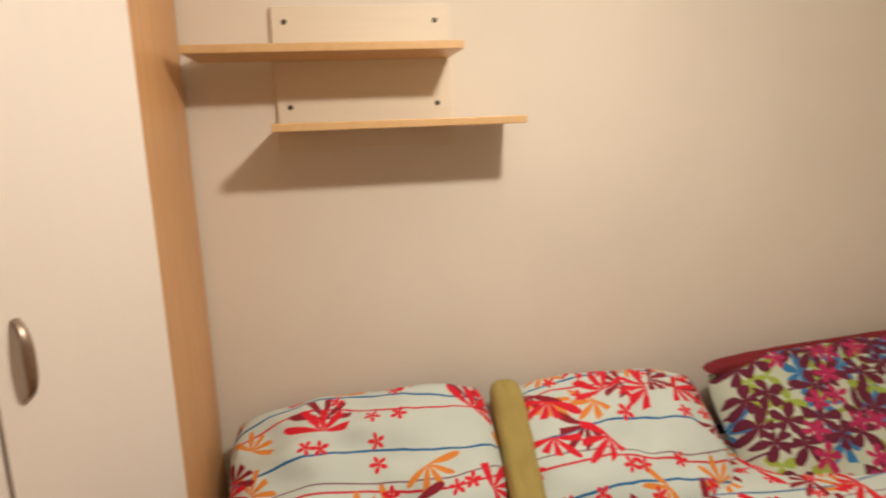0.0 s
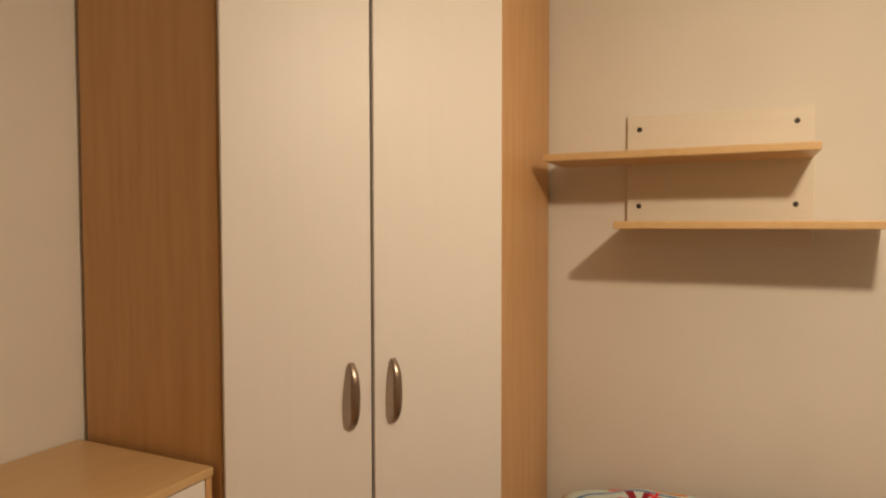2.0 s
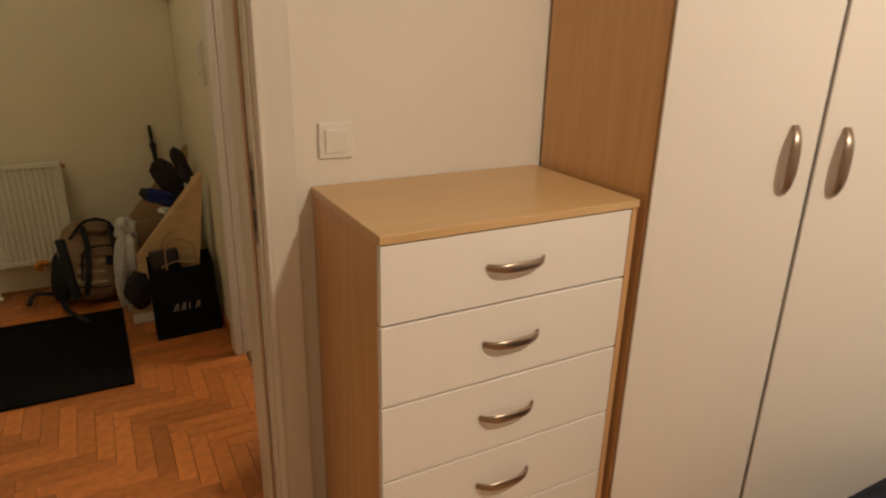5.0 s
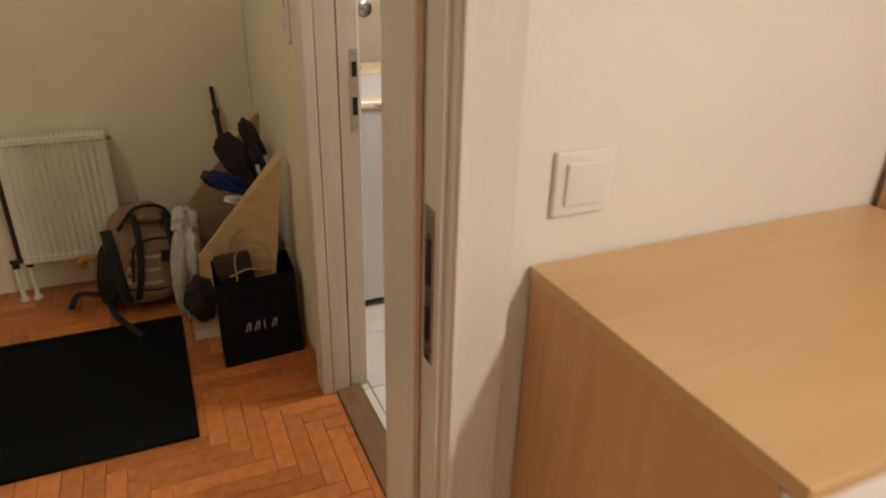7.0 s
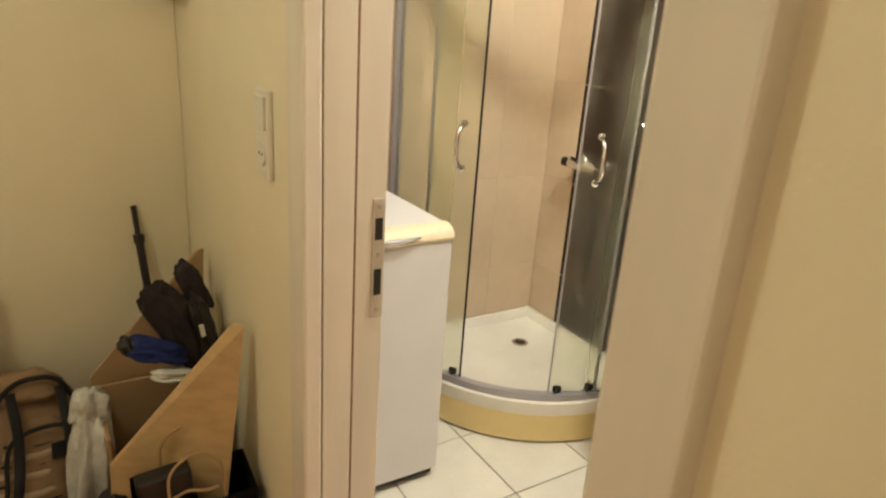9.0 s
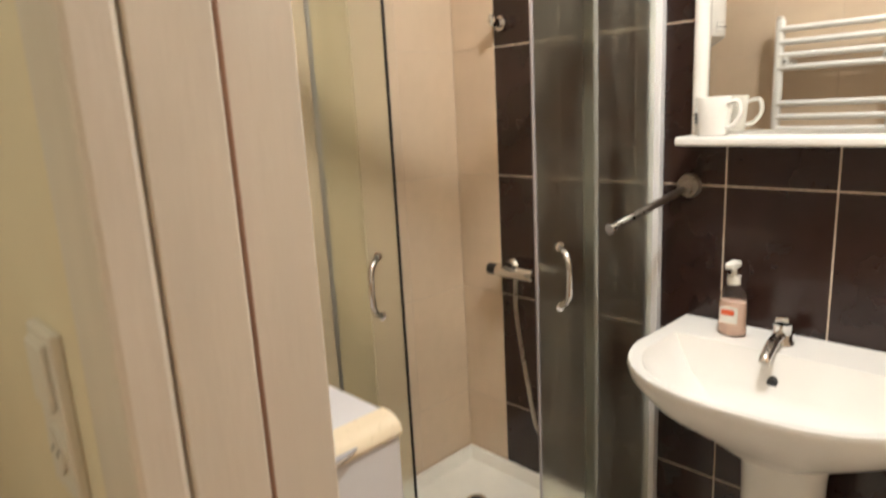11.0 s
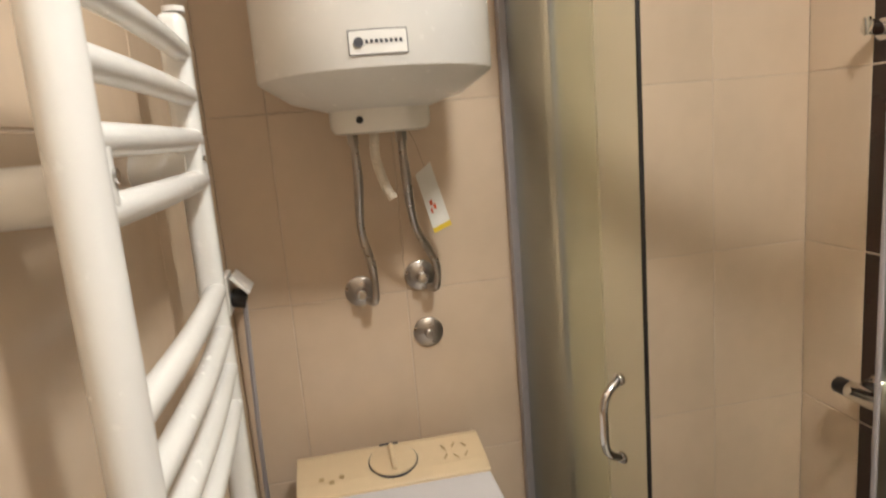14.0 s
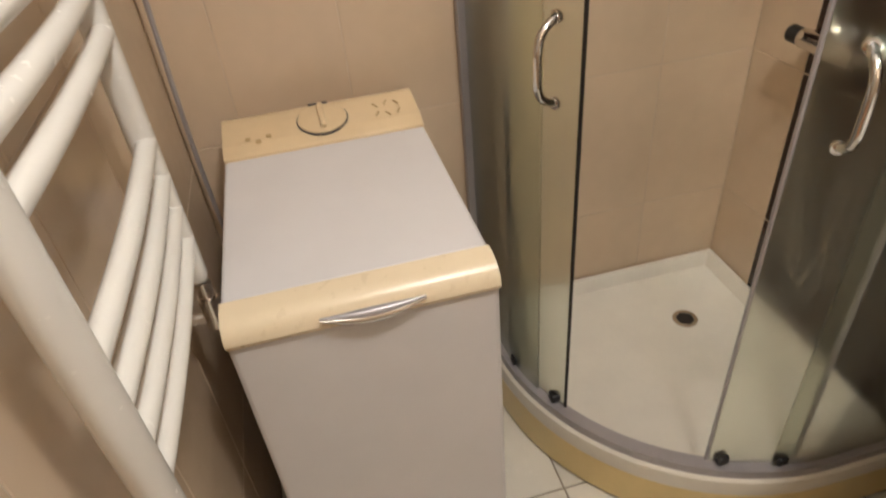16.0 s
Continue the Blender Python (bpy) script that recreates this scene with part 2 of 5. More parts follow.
def print_material(name, base, lines, petals, scale, slim=0.8):
    """Cotton printed with five-petalled flowers, leaves and wavy lines, on the UV map in metres."""
    m = bpy.data.materials.new(name)
    m.use_nodes = True
    n, l = m.node_tree.nodes, m.node_tree.links
    b = n["Principled BSDF"]
    b.inputs["Roughness"].default_value = 0.9
    uv = n.new("ShaderNodeUVMap")
    uv.uv_map = "UVMap"

    def math_node(op, a, b_=0.0, c_=0.0):
        k = n.new("ShaderNodeMath")
        k.operation = op
        for i, v in enumerate((a, b_, c_)):
            if hasattr(v, "is_output"):
                l.new(v, k.inputs[i])
            else:
                k.inputs[i].default_value = v
        return k.outputs[0]

    wob = n.new("ShaderNodeTexNoise")
    wob.inputs["Scale"].default_value = 9
    l.new(uv.outputs[0], wob.inputs["Vector"])
    sep = n.new("ShaderNodeSeparateXYZ")
    l.new(uv.outputs[0], sep.inputs[0])
    colour = None

    def over(mask, col):
        nonlocal colour
        k = n.new("ShaderNodeMix")
        k.data_type = "RGBA"
        l.new(mask, k.inputs["Factor"])
        if colour is None:
            k.inputs["A"].default_value = (*base, 1)
        else:
            l.new(colour, k.inputs["A"])
        k.inputs["B"].default_value = (*col, 1)
        colour = k.outputs["Result"]

    for period, phase, wide, col in lines:
        wave = math_node("SINE", math_node("MULTIPLY", sep.outputs[0], 9.0 + phase))
        v = math_node("ADD", sep.outputs[1], math_node("MULTIPLY", wave, 0.018))
        f = math_node("FRACT", math_node("ADD", math_node("DIVIDE", v, period), phase))
        over(math_node("LESS_THAN", math_node("ABSOLUTE", math_node("SUBTRACT", f, 0.5)), wide / period), col)
    for k, (col, cells, reach, count, keep) in enumerate(petals):
        mp = n.new("ShaderNodeMapping")
        mp.inputs["Location"].default_value = (0.37 * k + 0.11, 0.61 * k, 0)
        mp.inputs["Scale"].default_value = (cells * scale, cells * scale, 1)
        l.new(uv.outputs[0], mp.inputs[0])
        vo = n.new("ShaderNodeTexVoronoi")
        vo.voronoi_dimensions = "2D"
        vo.inputs["Scale"].default_value = 1
        vo.inputs["Randomness"].default_value = 0.75
        l.new(mp.outputs[0], vo.inputs["Vector"])
        sub = n.new("ShaderNodeVectorMath")
        sub.operation = "SUBTRACT"
        l.new(mp.outputs[0], sub.inputs[0])
        l.new(vo.outputs["Position"], sub.inputs[1])
        s = n.new("ShaderNodeSeparateXYZ")
        l.new(sub.outputs[0], s.inputs[0])
        hc = n.new("ShaderNodeSeparateColor")
        l.new(vo.outputs["Color"], hc.inputs[0])
        ang = math_node("ADD", math_node("ARCTAN2", s.outputs[1], s.outputs[0]), math_node("MULTIPLY", hc.outputs[0], 6.28))
        lobe = math_node("ABSOLUTE", math_node("COSINE", math_node("MULTIPLY", ang, count / 2)))
        lim = math_node("MULTIPLY", math_node("POWER", lobe, 0.8 if 3 < count < 9 else slim), reach)
        lim = math_node("MULTIPLY", lim, math_node("ADD", wob.outputs["Fac"], 0.5))
        inside = math_node("LESS_THAN", vo.outputs["Distance"], lim)
        if count == 9:
            inside = math_node("MULTIPLY", inside, math_node("GREATER_THAN", math_node("COSINE", ang), -0.1))
        some = math_node("LESS_THAN", hc.outputs[1], keep)
        over(math_node("MULTIPLY", inside, some), col)
    weave = n.new("ShaderNodeTexNoise")
    weave.inputs["Scale"].default_value = 500
    l.new(uv.outputs[0], weave.inputs["Vector"])
    bp = n.new("ShaderNodeBump")
    bp.inputs["Strength"].default_value, bp.inputs["Distance"].default_value = 0.3, 0.001
    l.new(weave.outputs["Fac"], bp.inputs["Height"])
    l.new(bp.outputs[0], b.inputs["Normal"])
    l.new(colour, b.inputs["Base Color"])
    return m


FLOWERS = print_material("flower_print_cotton", (0.59, 0.67, 0.645), [(0.17, 0.3, 0.0032, (0.01, 0.14, 0.36)), (0.23, 0.62, 0.003, (0.60, 0.015, 0.04)), (0.31, 0.8, 0.002, (0.20, 0.09, 0.14))],
                         [((0.72, 0.25, 0.04), 0.62, 0.6, 9, 0.42), ((0.26, 0.012, 0.03), 0.62, 0.75, 9, 0.36), ((0.68, 0.012, 0.03), 0.6, 0.75, 9, 0.42), ((0.70, 0.012, 0.03), 1.1, 0.32, 5, 0.36)], 12.5, 1.5)
BERRIES = print_material("berry_print_cotton", (0.50, 0.56, 0.46), [(0.2, 0.2, 0.006, (0.25, 0.33, 0.04)), (0.15, 0.6, 0.004, (0.12, 0.01, 0.05))],
                         [((0.03, 0.18, 0.42), 1.0, 0.52, 6, 0.55), ((0.30, 0.40, 0.06), 1.3, 0.5, 3, 0.4), ((0.12, 0.010, 0.035), 1.3, 0.7, 5, 0.8), ((0.42, 0.02, 0.10), 1.6, 0.48, 5, 0.45)], 8, 1.4)


# ---------- builders ----------
BASE = {}


def thing(name, at, label, category, group="", kind=""):
    """An Empty at the base of a thing; its parts are given in room coordinates."""
    ob = tagged(new(name), label, category, group, kind)
    ob.empty_display_size = 0.05
    ob.location = at
    BASE[ob.name] = Vector(at)
    return ob


def part(name, bm, mat, parent=None, label="", smooth=False):
    """Links a bmesh as one mesh object, under a thing or a part."""
    base = BASE[parent.name] if parent else Vector()
    bmesh.ops.recalc_face_normals(bm, faces=bm.faces)
    bmesh.ops.translate(bm, verts=bm.verts, vec=-base)
    me = bpy.data.meshes.new(name)
    bm.to_mesh(me)
    bm.free()
    for m in mat if isinstance(mat, list) else [mat]:
        me.materials.append(m)
    if smooth:
        me.polygons.foreach_set("use_smooth", [True] * len(me.polygons))
        me.set_sharp_from_angle(angle=radians(40))
    ob = new(name, me)
    if parent:
        ob.parent = parent
    BASE[ob.name] = base
    if label:
        tagged(ob, label)
    return ob


def setting(name, bm, mat, label, category):
    return tagged(part(name, bm, mat), label, category, kind="structure")


def box(a, b, bevel=0.0, bm=None, seg=2):
    bm = bm or bmesh.new()
    lo, hi = [min(p, q) for p, q in zip(a, b)], [max(p, q) for p, q in zip(a, b)]
    made = bmesh.ops.create_cube(bm, size=1)["verts"]
    for v in made:
        v.co = Vector([lo[i] + (v.co[i] + 0.5) * (hi[i] - lo[i]) for i in range(3)])
    if bevel:
        edges = {e for v in made for e in v.link_edges}
        bmesh.ops.bevel(bm, geom=list(edges), offset=bevel, segments=seg, affect="EDGES", profile=0.5)
    return bm


def prism(points, z0, z1, bm=None, bevel=0.0):
    """An upright body over a flat outline."""
    bm = bm or bmesh.new()
    low = [bm.verts.new((x, y, z0)) for x, y in points]
    top = [bm.verts.new((x, y, z1)) for x, y in points]
    faces = [bm.faces.new(low), bm.faces.new(top)]
    for i in range(len(points)):
        j = (i + 1) % len(points)
        faces.append(bm.faces.new((low[i], low[j], top[j], top[i])))
    if bevel:
        bmesh.ops.bevel(bm, geom=list({e for f in faces for e in f.edges}), offset=bevel, segments=2, affect="EDGES", profile=0.5)
    return bm


def slab(points, normal, thick, bm=None, bevel=0.0):
    """A plate: a flat outline in space, thickened along normal."""
    bm = bm or bmesh.new()
    d = Vector(normal).normalized() * thick
    low = [bm.verts.new(p) for p in points]
    top = [bm.verts.new(Vector(p) + d) for p in points]
    faces = [bm.faces.new(low), bm.faces.new(top)]
    for i in range(len(points)):
        j = (i + 1) % len(points)
        faces.append(bm.faces.new((low[i], low[j], top[j], top[i])))
    if bevel:
        bmesh.ops.bevel(bm, geom=list({e for f in faces for e in f.edges}), offset=bevel, segments=2, affect="EDGES", profile=0.5)
    return bm


def rod(a, b, r, r2=None, seg=20, bm=None, bevel=0.0):
    """A round bar from a to b."""
    bm = bm or bmesh.new()
    a, b = Vector(a), Vector(b)
    d = b - a
    turn = Vector((0, 0, 1)).rotation_difference(d).to_matrix().to_4x4()
    made = bmesh.ops.create_cone(bm, cap_ends=True, segments=seg, radius1=r, radius2=r if r2 is None else r2, depth=d.length,
                                 matrix=Matrix.Translation((a + b) / 2) @ turn)["verts"]
    if bevel:
        edges = {e for v in made for e in v.link_edges if len(e.link_faces) == 2 and max(len(f.verts) for f in e.link_faces) > 4}
        bmesh.ops.bevel(bm, geom=list(edges), offset=bevel, segments=3, affect="EDGES", profile=0.5)
    return bm


def tube(points, r, seg=10, bm=None, flat=1.0, up=(0, 0, 1), taper=None):
    """A bar swept along points; flat squeezes it along up."""
    bm = bm or bmesh.new()
    pts = [Vector(p) for p in points]
    rings, side = [], None
    for i, p in enumerate(pts):
        d = (pts[min(i + 1, len(pts) - 1)] - pts[max(i - 1, 0)]).normalized()
        u = Vector(up) if side is None else side
        s = d.cross(u)
        if s.length < 1e-3:
            s = d.cross(Vector((1, 0.3, 0.2)))
        s.normalize()
        w = s.cross(d).normalized()
        side = w
        k = r * (taper(i / (len(pts) - 1)) if taper else 1)
        rings.append([bm.verts.new(p + (s * math.cos(a) + w * math.sin(a) * flat) * k) for a in [2 * math.pi * j / seg for j in range(seg)]])
    for a, b in zip(rings, rings[1:]):
        for j in range(seg):
            bm.faces.new((a[j], a[(j + 1) % seg], b[(j + 1) % seg], b[j]))
    bm.faces.new(rings[0])
    bm.faces.new(rings[-1])
    return bm


def smooth_path(points, steps=8):
    """Points on a smooth curve through the given ones."""
    p = [Vector(q) for q in points]
    p = [2 * p[0] - p[1]] + p + [2 * p[-1] - p[-2]]
    out = []
    for i in range(1, len(p) - 2):
        for k in range(steps):
            t = k / steps
            a, b, c, d = p[i - 1], p[i], p[i + 1], p[i + 2]
            out.append(0.5 * (2 * b + (c - a) * t + (2 * a - 5 * b + 4 * c - d) * t * t + (3 * b - a - 3 * c + d) * t ** 3))
    return out + [p[-2]]


def lathe(profile, at, seg=32, bm=None, cap=True):
    """A body turned about the upright axis through at; profile: (radius, height)."""
    bm = bm or bmesh.new()
    rings = [[bm.verts.new((at[0] + r * math.cos(a), at[1] + r * math.sin(a), at[2] + z)) for a in [2 * math.pi * j / seg for j in range(seg)]] for r, z in profile]
    for a, b in zip(rings, rings[1:]):
        for j in range(seg):
            bm.faces.new((a[j], a[(j + 1) % seg], b[(j + 1) % seg], b[j]))
    if cap:
        bm.faces.new(rings[0])
        bm.faces.new(rings[-1])
    return bm


def turned(bm, at, rx=0, ry=0, rz=0):
    """Turns a body about a point."""
    bmesh.ops.transform(bm, matrix=Matrix.Translation(at) @ pose(0, 0, 0, rx, ry, rz) @ Matrix.Translation(-Vector(at)), verts=bm.verts)
    return bm


def cushion(at, wide, deep, thick, rx, rz, crease=0.012, seed=0, square=4.0, roll=0):
    """A stuffed cushion lying at `at`, tipped by rx and turned by rz, with a UV map in metres."""
    bm = bmesh.new()
    uv = bm.loops.layers.uv.new("UVMap")
    n, rows = 28, {}
    for side in (1, -1):
        for i in range(n + 1):
            for j in range(n + 1):
                if side < 0 and (i in (0, n) or j in (0, n)):
                    rows[side, i, j] = rows[1, i, j]
                    continue
                u, v = 2 * i / n - 1, 2 * j / n - 1
                full = max(0.0, (1 - abs(u) ** square) * (1 - abs(v) ** square)) ** 0.55
                squeeze_x, squeeze_y = 1 - 0.07 * abs(v) ** 3, 1 - 0.16 * abs(u) ** 3
                fold = noise.noise(Vector((u * 2.4 + seed, v * 2.4, side * 3.1))) * crease * 1.6 + noise.noise(Vector((u * 7 + seed, v * 4, side))) * crease * 0.7
                rows[side, i, j] = bm.verts.new((u * wide / 2 * squeeze_x, v * deep / 2 * squeeze_y, side * (full * thick / 2) + fold * (0.3 + 0.7 * full)))
    for side in (1, -1):
        for i in range(n):
            for j in range(n):
                quad = [(i, j), (i + 1, j), (i + 1, j + 1), (i, j + 1)]
                f = bm.faces.new([rows[side, a, b] for a, b in quad])
                for loop, (a, b) in zip(f.loops, quad):
                    loop[uv].uv = (a / n * wide + seed * 0.7, b / n * deep + side)
    bmesh.ops.transform(bm, matrix=Matrix.Translation(at) @ pose(0, 0, 0, 0, roll, rz) @ pose(0, 0, 0, rx), verts=bm.verts)
    return bm


def bow_handle(parent, middle, along, out, length=0.138):
    """A bow handle of brushed nickel, with its two ends on the front."""
    along, out, middle = Vector(along).normalized(), Vector(out).normalized(), Vector(middle)
    pts = []
    for i in range(17):
        t = -1 + i / 8
        pts.append(middle + along * t * length / 2 + out * (0.003 + 0.024 * (1 - t ** 4)))
    across = along.cross(out)
    return part("handle", tube(pts, 0.0095, 12, flat=0.42, up=out, taper=lambda s: 0.75 + 0.45 * math.sin(math.pi * s)), NICKEL, parent, "brushed nickel bow handle", True)


# ---------- the rooms ----------
H = 2.45
HB = 2.75
XW, YN, YS = -2.27, -0.145, -1.515      # bathroom faces: west, north, south
XH, YH = -0.165, -1.62                  # hall faces: east, north
JN, JS = -1.737, -2.555                 # bedroom doorway
BL, BR = -1.11, -0.446                  # bathroom doorway
DH = 2.03


def walls(name, boxes, mat, label):
    bm = bmesh.new()
    for a, b in boxes:
        box(a, b, bm=bm)
    return setting(name, bm, mat, label, "wall")


walls("wall_north", [((0, 0, 0), (3.35, 0.15, H))], WALL, "plain off-white plastered bedroom wall behind the bed")
walls("wall_west", [((XH + 0.08, JN, 0), (0, -0.0, H)), ((XH + 0.08, -3.45, 0), (0, JS, H)), ((XH + 0.08, JS, DH + 0.03), (0, JN, H))], WALL, "off-white plastered bedroom wall with the doorway")
walls("wall_east", [((3.35, -3.45, 0), (3.5, 0.15, H))], WALL, "plain off-white plastered bedroom wall")
walls("wall_south", [((-0.085, -3.6, 0), (3.5, -3.45, H))], WALL, "plain off-white plastered bedroom wall")
walls("hall_wall_east", [((XH, JN, 0), (XH + 0.077, YH, H)), ((XH, -3.9, 0), (XH + 0.077, JS, H)), ((XH, JS, DH + 0.03), (XH + 0.077, JN, H))], HALLWALL, "cream plastered hall wall beside the bedroom door")
walls("hall_wall_north", [((XW - 0.15, YH, 0), (BL - 0.02, YH + 0.05, H)), ((BR + 0.02, YH, 0), (XH + 0.077, YH + 0.05, H)), ((BL - 0.02, YH, DH + 0.03), (BR + 0.02, YH + 0.05, H))], HALLWALL, "cream plastered hall wall with the bathroom doorway")
walls("hall_wall_west", [((-2.42, -3.9, 0), (-2.265, YH - 0.002, H))], HALLWALL, "cream plastered hall wall behind the radiator")
walls("hall_wall_south", [((-2.42, -4.05, 0), (XH + 0.08, -3.9, H))], HALLWALL, "plain cream plastered hall wall")
bath_s = walls("bathroom_wall_south", [((XW - 0.15, YH + 0.053, 0), (BL - 0.02, YS - 0.0012, HB)), ((BR + 0.02, YH + 0.053, 0), (XH, YS - 0.0012, HB)), ((BL - 0.02, YH + 0.053, DH + 0.03), (BR + 0.02, YS - 0.0012, HB))], GROUT, "bathroom wall of glossy beige tiles behind the towel radiator")
bath_w = walls("bathroom_wall_west", [((XW - 0.15, YS - 0.005, 0), (XW - 0.0012, YN, HB))], GROUT, "bathroom wall of glossy beige tiles behind the boiler")
bath_n = walls("bathroom_wall_north", [((XW - 0.15, YN + 0.0014, 0), (XH, YN + 0.14, HB))], GROUT, "bathroom wall of glossy dark brown tiles with pale joints")
walls("bathroom_wall_east", [((XH, YH + 0.053, 0), (XH + 0.075, YN + 0.14, HB))], BEIGETILE, "plain beige tiled bathroom wall")


def ceiling(name, a, b, label):
    z = HB if "bathroom" in name else H
    return setting(name, box((*a, z), (*b, z + 0.1)), CEIL, label, "ceiling")


ceiling("ceiling_bedroom", (-0.085, -3.6), (3.5, 0.15), "plain white painted bedroom ceiling")
ceiling("ceiling_hall", (-2.42, -4.05), (-0.09, YH + 0.05), "plain white painted hall ceiling")
ceiling("ceiling_bathroom", (XW - 0.15, YH + 0.053), (-0.09, YN + 0.14), "plain white painted bathroom ceiling")

setting("floor_bedroom", box((-0.084, -3.6, -0.1), (3.5, 0.15, -0.0)), BEDFLOOR, "warm brown wooden bedroom floor", "floor")
hall_floor = setting("floor_hall", box((-2.42, -4.05, -0.1), (-0.083, -1.57, -0.006)), BROWNTHR, "warm orange oak parquet laid in herringbone", "floor")
bath_floor = setting("floor_bathroom", box((XW - 0.15, -1.565, -0.1), (XH + 0.07, YN + 0.1, -0.004)), FLOORGROUT, "white square floor tiles with dark joints", "floor")
setting("threshold", box((BL - 0.01, -1.60, -0.006), (BR + 0.01, -1.515, 0.012), 0.004), BROWNTHR, "dark wooden threshold strip at the bathroom door", "threshold")


# door frames: lining with a rebate, and a flat casing on each side
SEAL = material("pale_door_seal", (0.60, 0.41, 0.29), 0.8, vary=0.1)
DARKSEAL = material("brown_door_seal", (0.30, 0.17, 0.11), 0.8, vary=0.1)


def bedroom_frame():
    f = tagged(thing("door_1", (-0.08, -2.155, 0), "pale pinkish painted door frame of the bedroom, door out of sight", "door frame"), kind="structure")
    for y, s in ((JN, -1), (JS, 1)):
        part("lining", box((-0.055, y - s * 0.004, 0), (0.002, y + s * 0.006, DH), 0.002), FRAME, f)
        part("stop", box((XH - 0.002, y - s * 0.004, 0), (-0.056, y + s * 0.017, DH - 0.012), 0.004), FRAME, f)
        part("seal", rod((-0.053, y + s * 0.010, 0), (-0.053, y + s * 0.010, DH - 0.012), 0.004, seg=8), SEAL, f, "pale brown rubber seal")
        part("casing", box((0.0, y, 0), (0.02, y - s * 0.08, DH + 0.08), 0.005), FRAME, f)
        part("bead", box((0.02, y - s * 0.003, 0), (0.026, y - s * 0.015, DH + 0.015), 0.003), FRAME, f)
        part("casing", box((XH, y, 0), (XH - 0.018, y - s * 0.08, DH + 0.08), 0.005), FRAME, f)
    part("lining", box((XH - 0.002, JN - 0.012, DH - 0.012), (0.002, JS + 0.012, DH), 0.002), FRAME, f)
    part("casing", box((0.0, JN, DH), (0.02, JS, DH + 0.08), 0.005), FRAME, f)
    part("casing", box((XH, JN, DH), (XH - 0.018, JS, DH + 0.08), 0.005), FRAME, f)
    plate = part("strike_plate", box((-0.038, JN - 0.006, 0.86), (-0.014, JN - 0.0085, 1.07), 0.001), STEEL, f, "worn steel strike plate")
    part("slot", box((-0.033, JN - 0.0085, 0.97), (-0.019, JN - 0.0095, 1.03)), BLACK, plate)
    part("slot", box((-0.033, JN - 0.0085, 0.89), (-0.019, JN - 0.0095, 0.94)), BLACK, plate)


def bathroom_frame():
    f = tagged(thing("door_2", ((BL + BR) / 2, -1.55, 0), "pale pinkish painted door frame of the bathroom", "door frame"), kind="structure")
    for x, s in ((BL, 1), (BR, -1)):
        part("lining", box((x - s * 0.018, -1.6085, 0.0), (x, -1.553, DH), 0.002), FRAME, f)
        part("rebate", box((x - s * 0.022, -1.5525, 0.0), (x - s * 0.008, -1.49, DH), 0.002), FRAME, f)
        part("seal", rod((x - s * 0.006, -1.549, 0), (x - s * 0.006, -1.549, DH), 0.0024, seg=8), DARKSEAL, f, "brown rubber seal")
        part("casing", box((x, -1.6095, 0), (x - s * 0.08, -1.643, DH + 0.08), 0.005), FRAME, f)
        part("casing", box((x - s * 0.022, YS - 0.002, 0), (x - s * 0.07, -1.497, DH + 0.07), 0.005), FRAME, f)
    part("lining", box((BL, -1.625, DH - 0.012), (BR, -1.49, DH), 0.002), FRAME, f)
    part("casing", box((BL, -1.6115, DH), (BR, -1.643, DH + 0.08), 0.005), FRAME, f)
    part("casing", box((BL, YS - 0.002, DH), (BR, -1.497, DH + 0.07), 0.005), FRAME, f)
    q = BL - 0.008
    plate = part("strike_plate", box((q, -1.516, 0.87), (q + 0.0025, -1.492, 1.095), 0.001), PLATE, f, "steel strike plate with two slots")
    part("slot", box((q + 0.0025, -1.511, 1.02), (q + 0.0035, -1.497, 1.06)), BLACK, plate)
    part("slot", box((q + 0.0025, -1.511, 0.915), (q + 0.0035, -1.497, 0.965)), BLACK, plate)
    for z in (0.885, 1.08, 0.992):
        part("screw", rod((q + 0.002, -1.504, z), (q + 0.0038, -1.504, z), 0.004, seg=10), STEEL, plate)


bedroom_frame()
bathroom_frame()
setting("baseboard_hall", box((XW + 0.006, YH - 0.012, 0), (BL - 0.085, YH - 0.0005, 0.05), 0.003), PARQUET, "low wooden baseboard along the hall wall", "baseboard")


# ---------- bedroom ----------
FL, FR = Vector((0.40, -0.985, 0)), Vector((0.80, -0.445, 0))
WT = 2.152


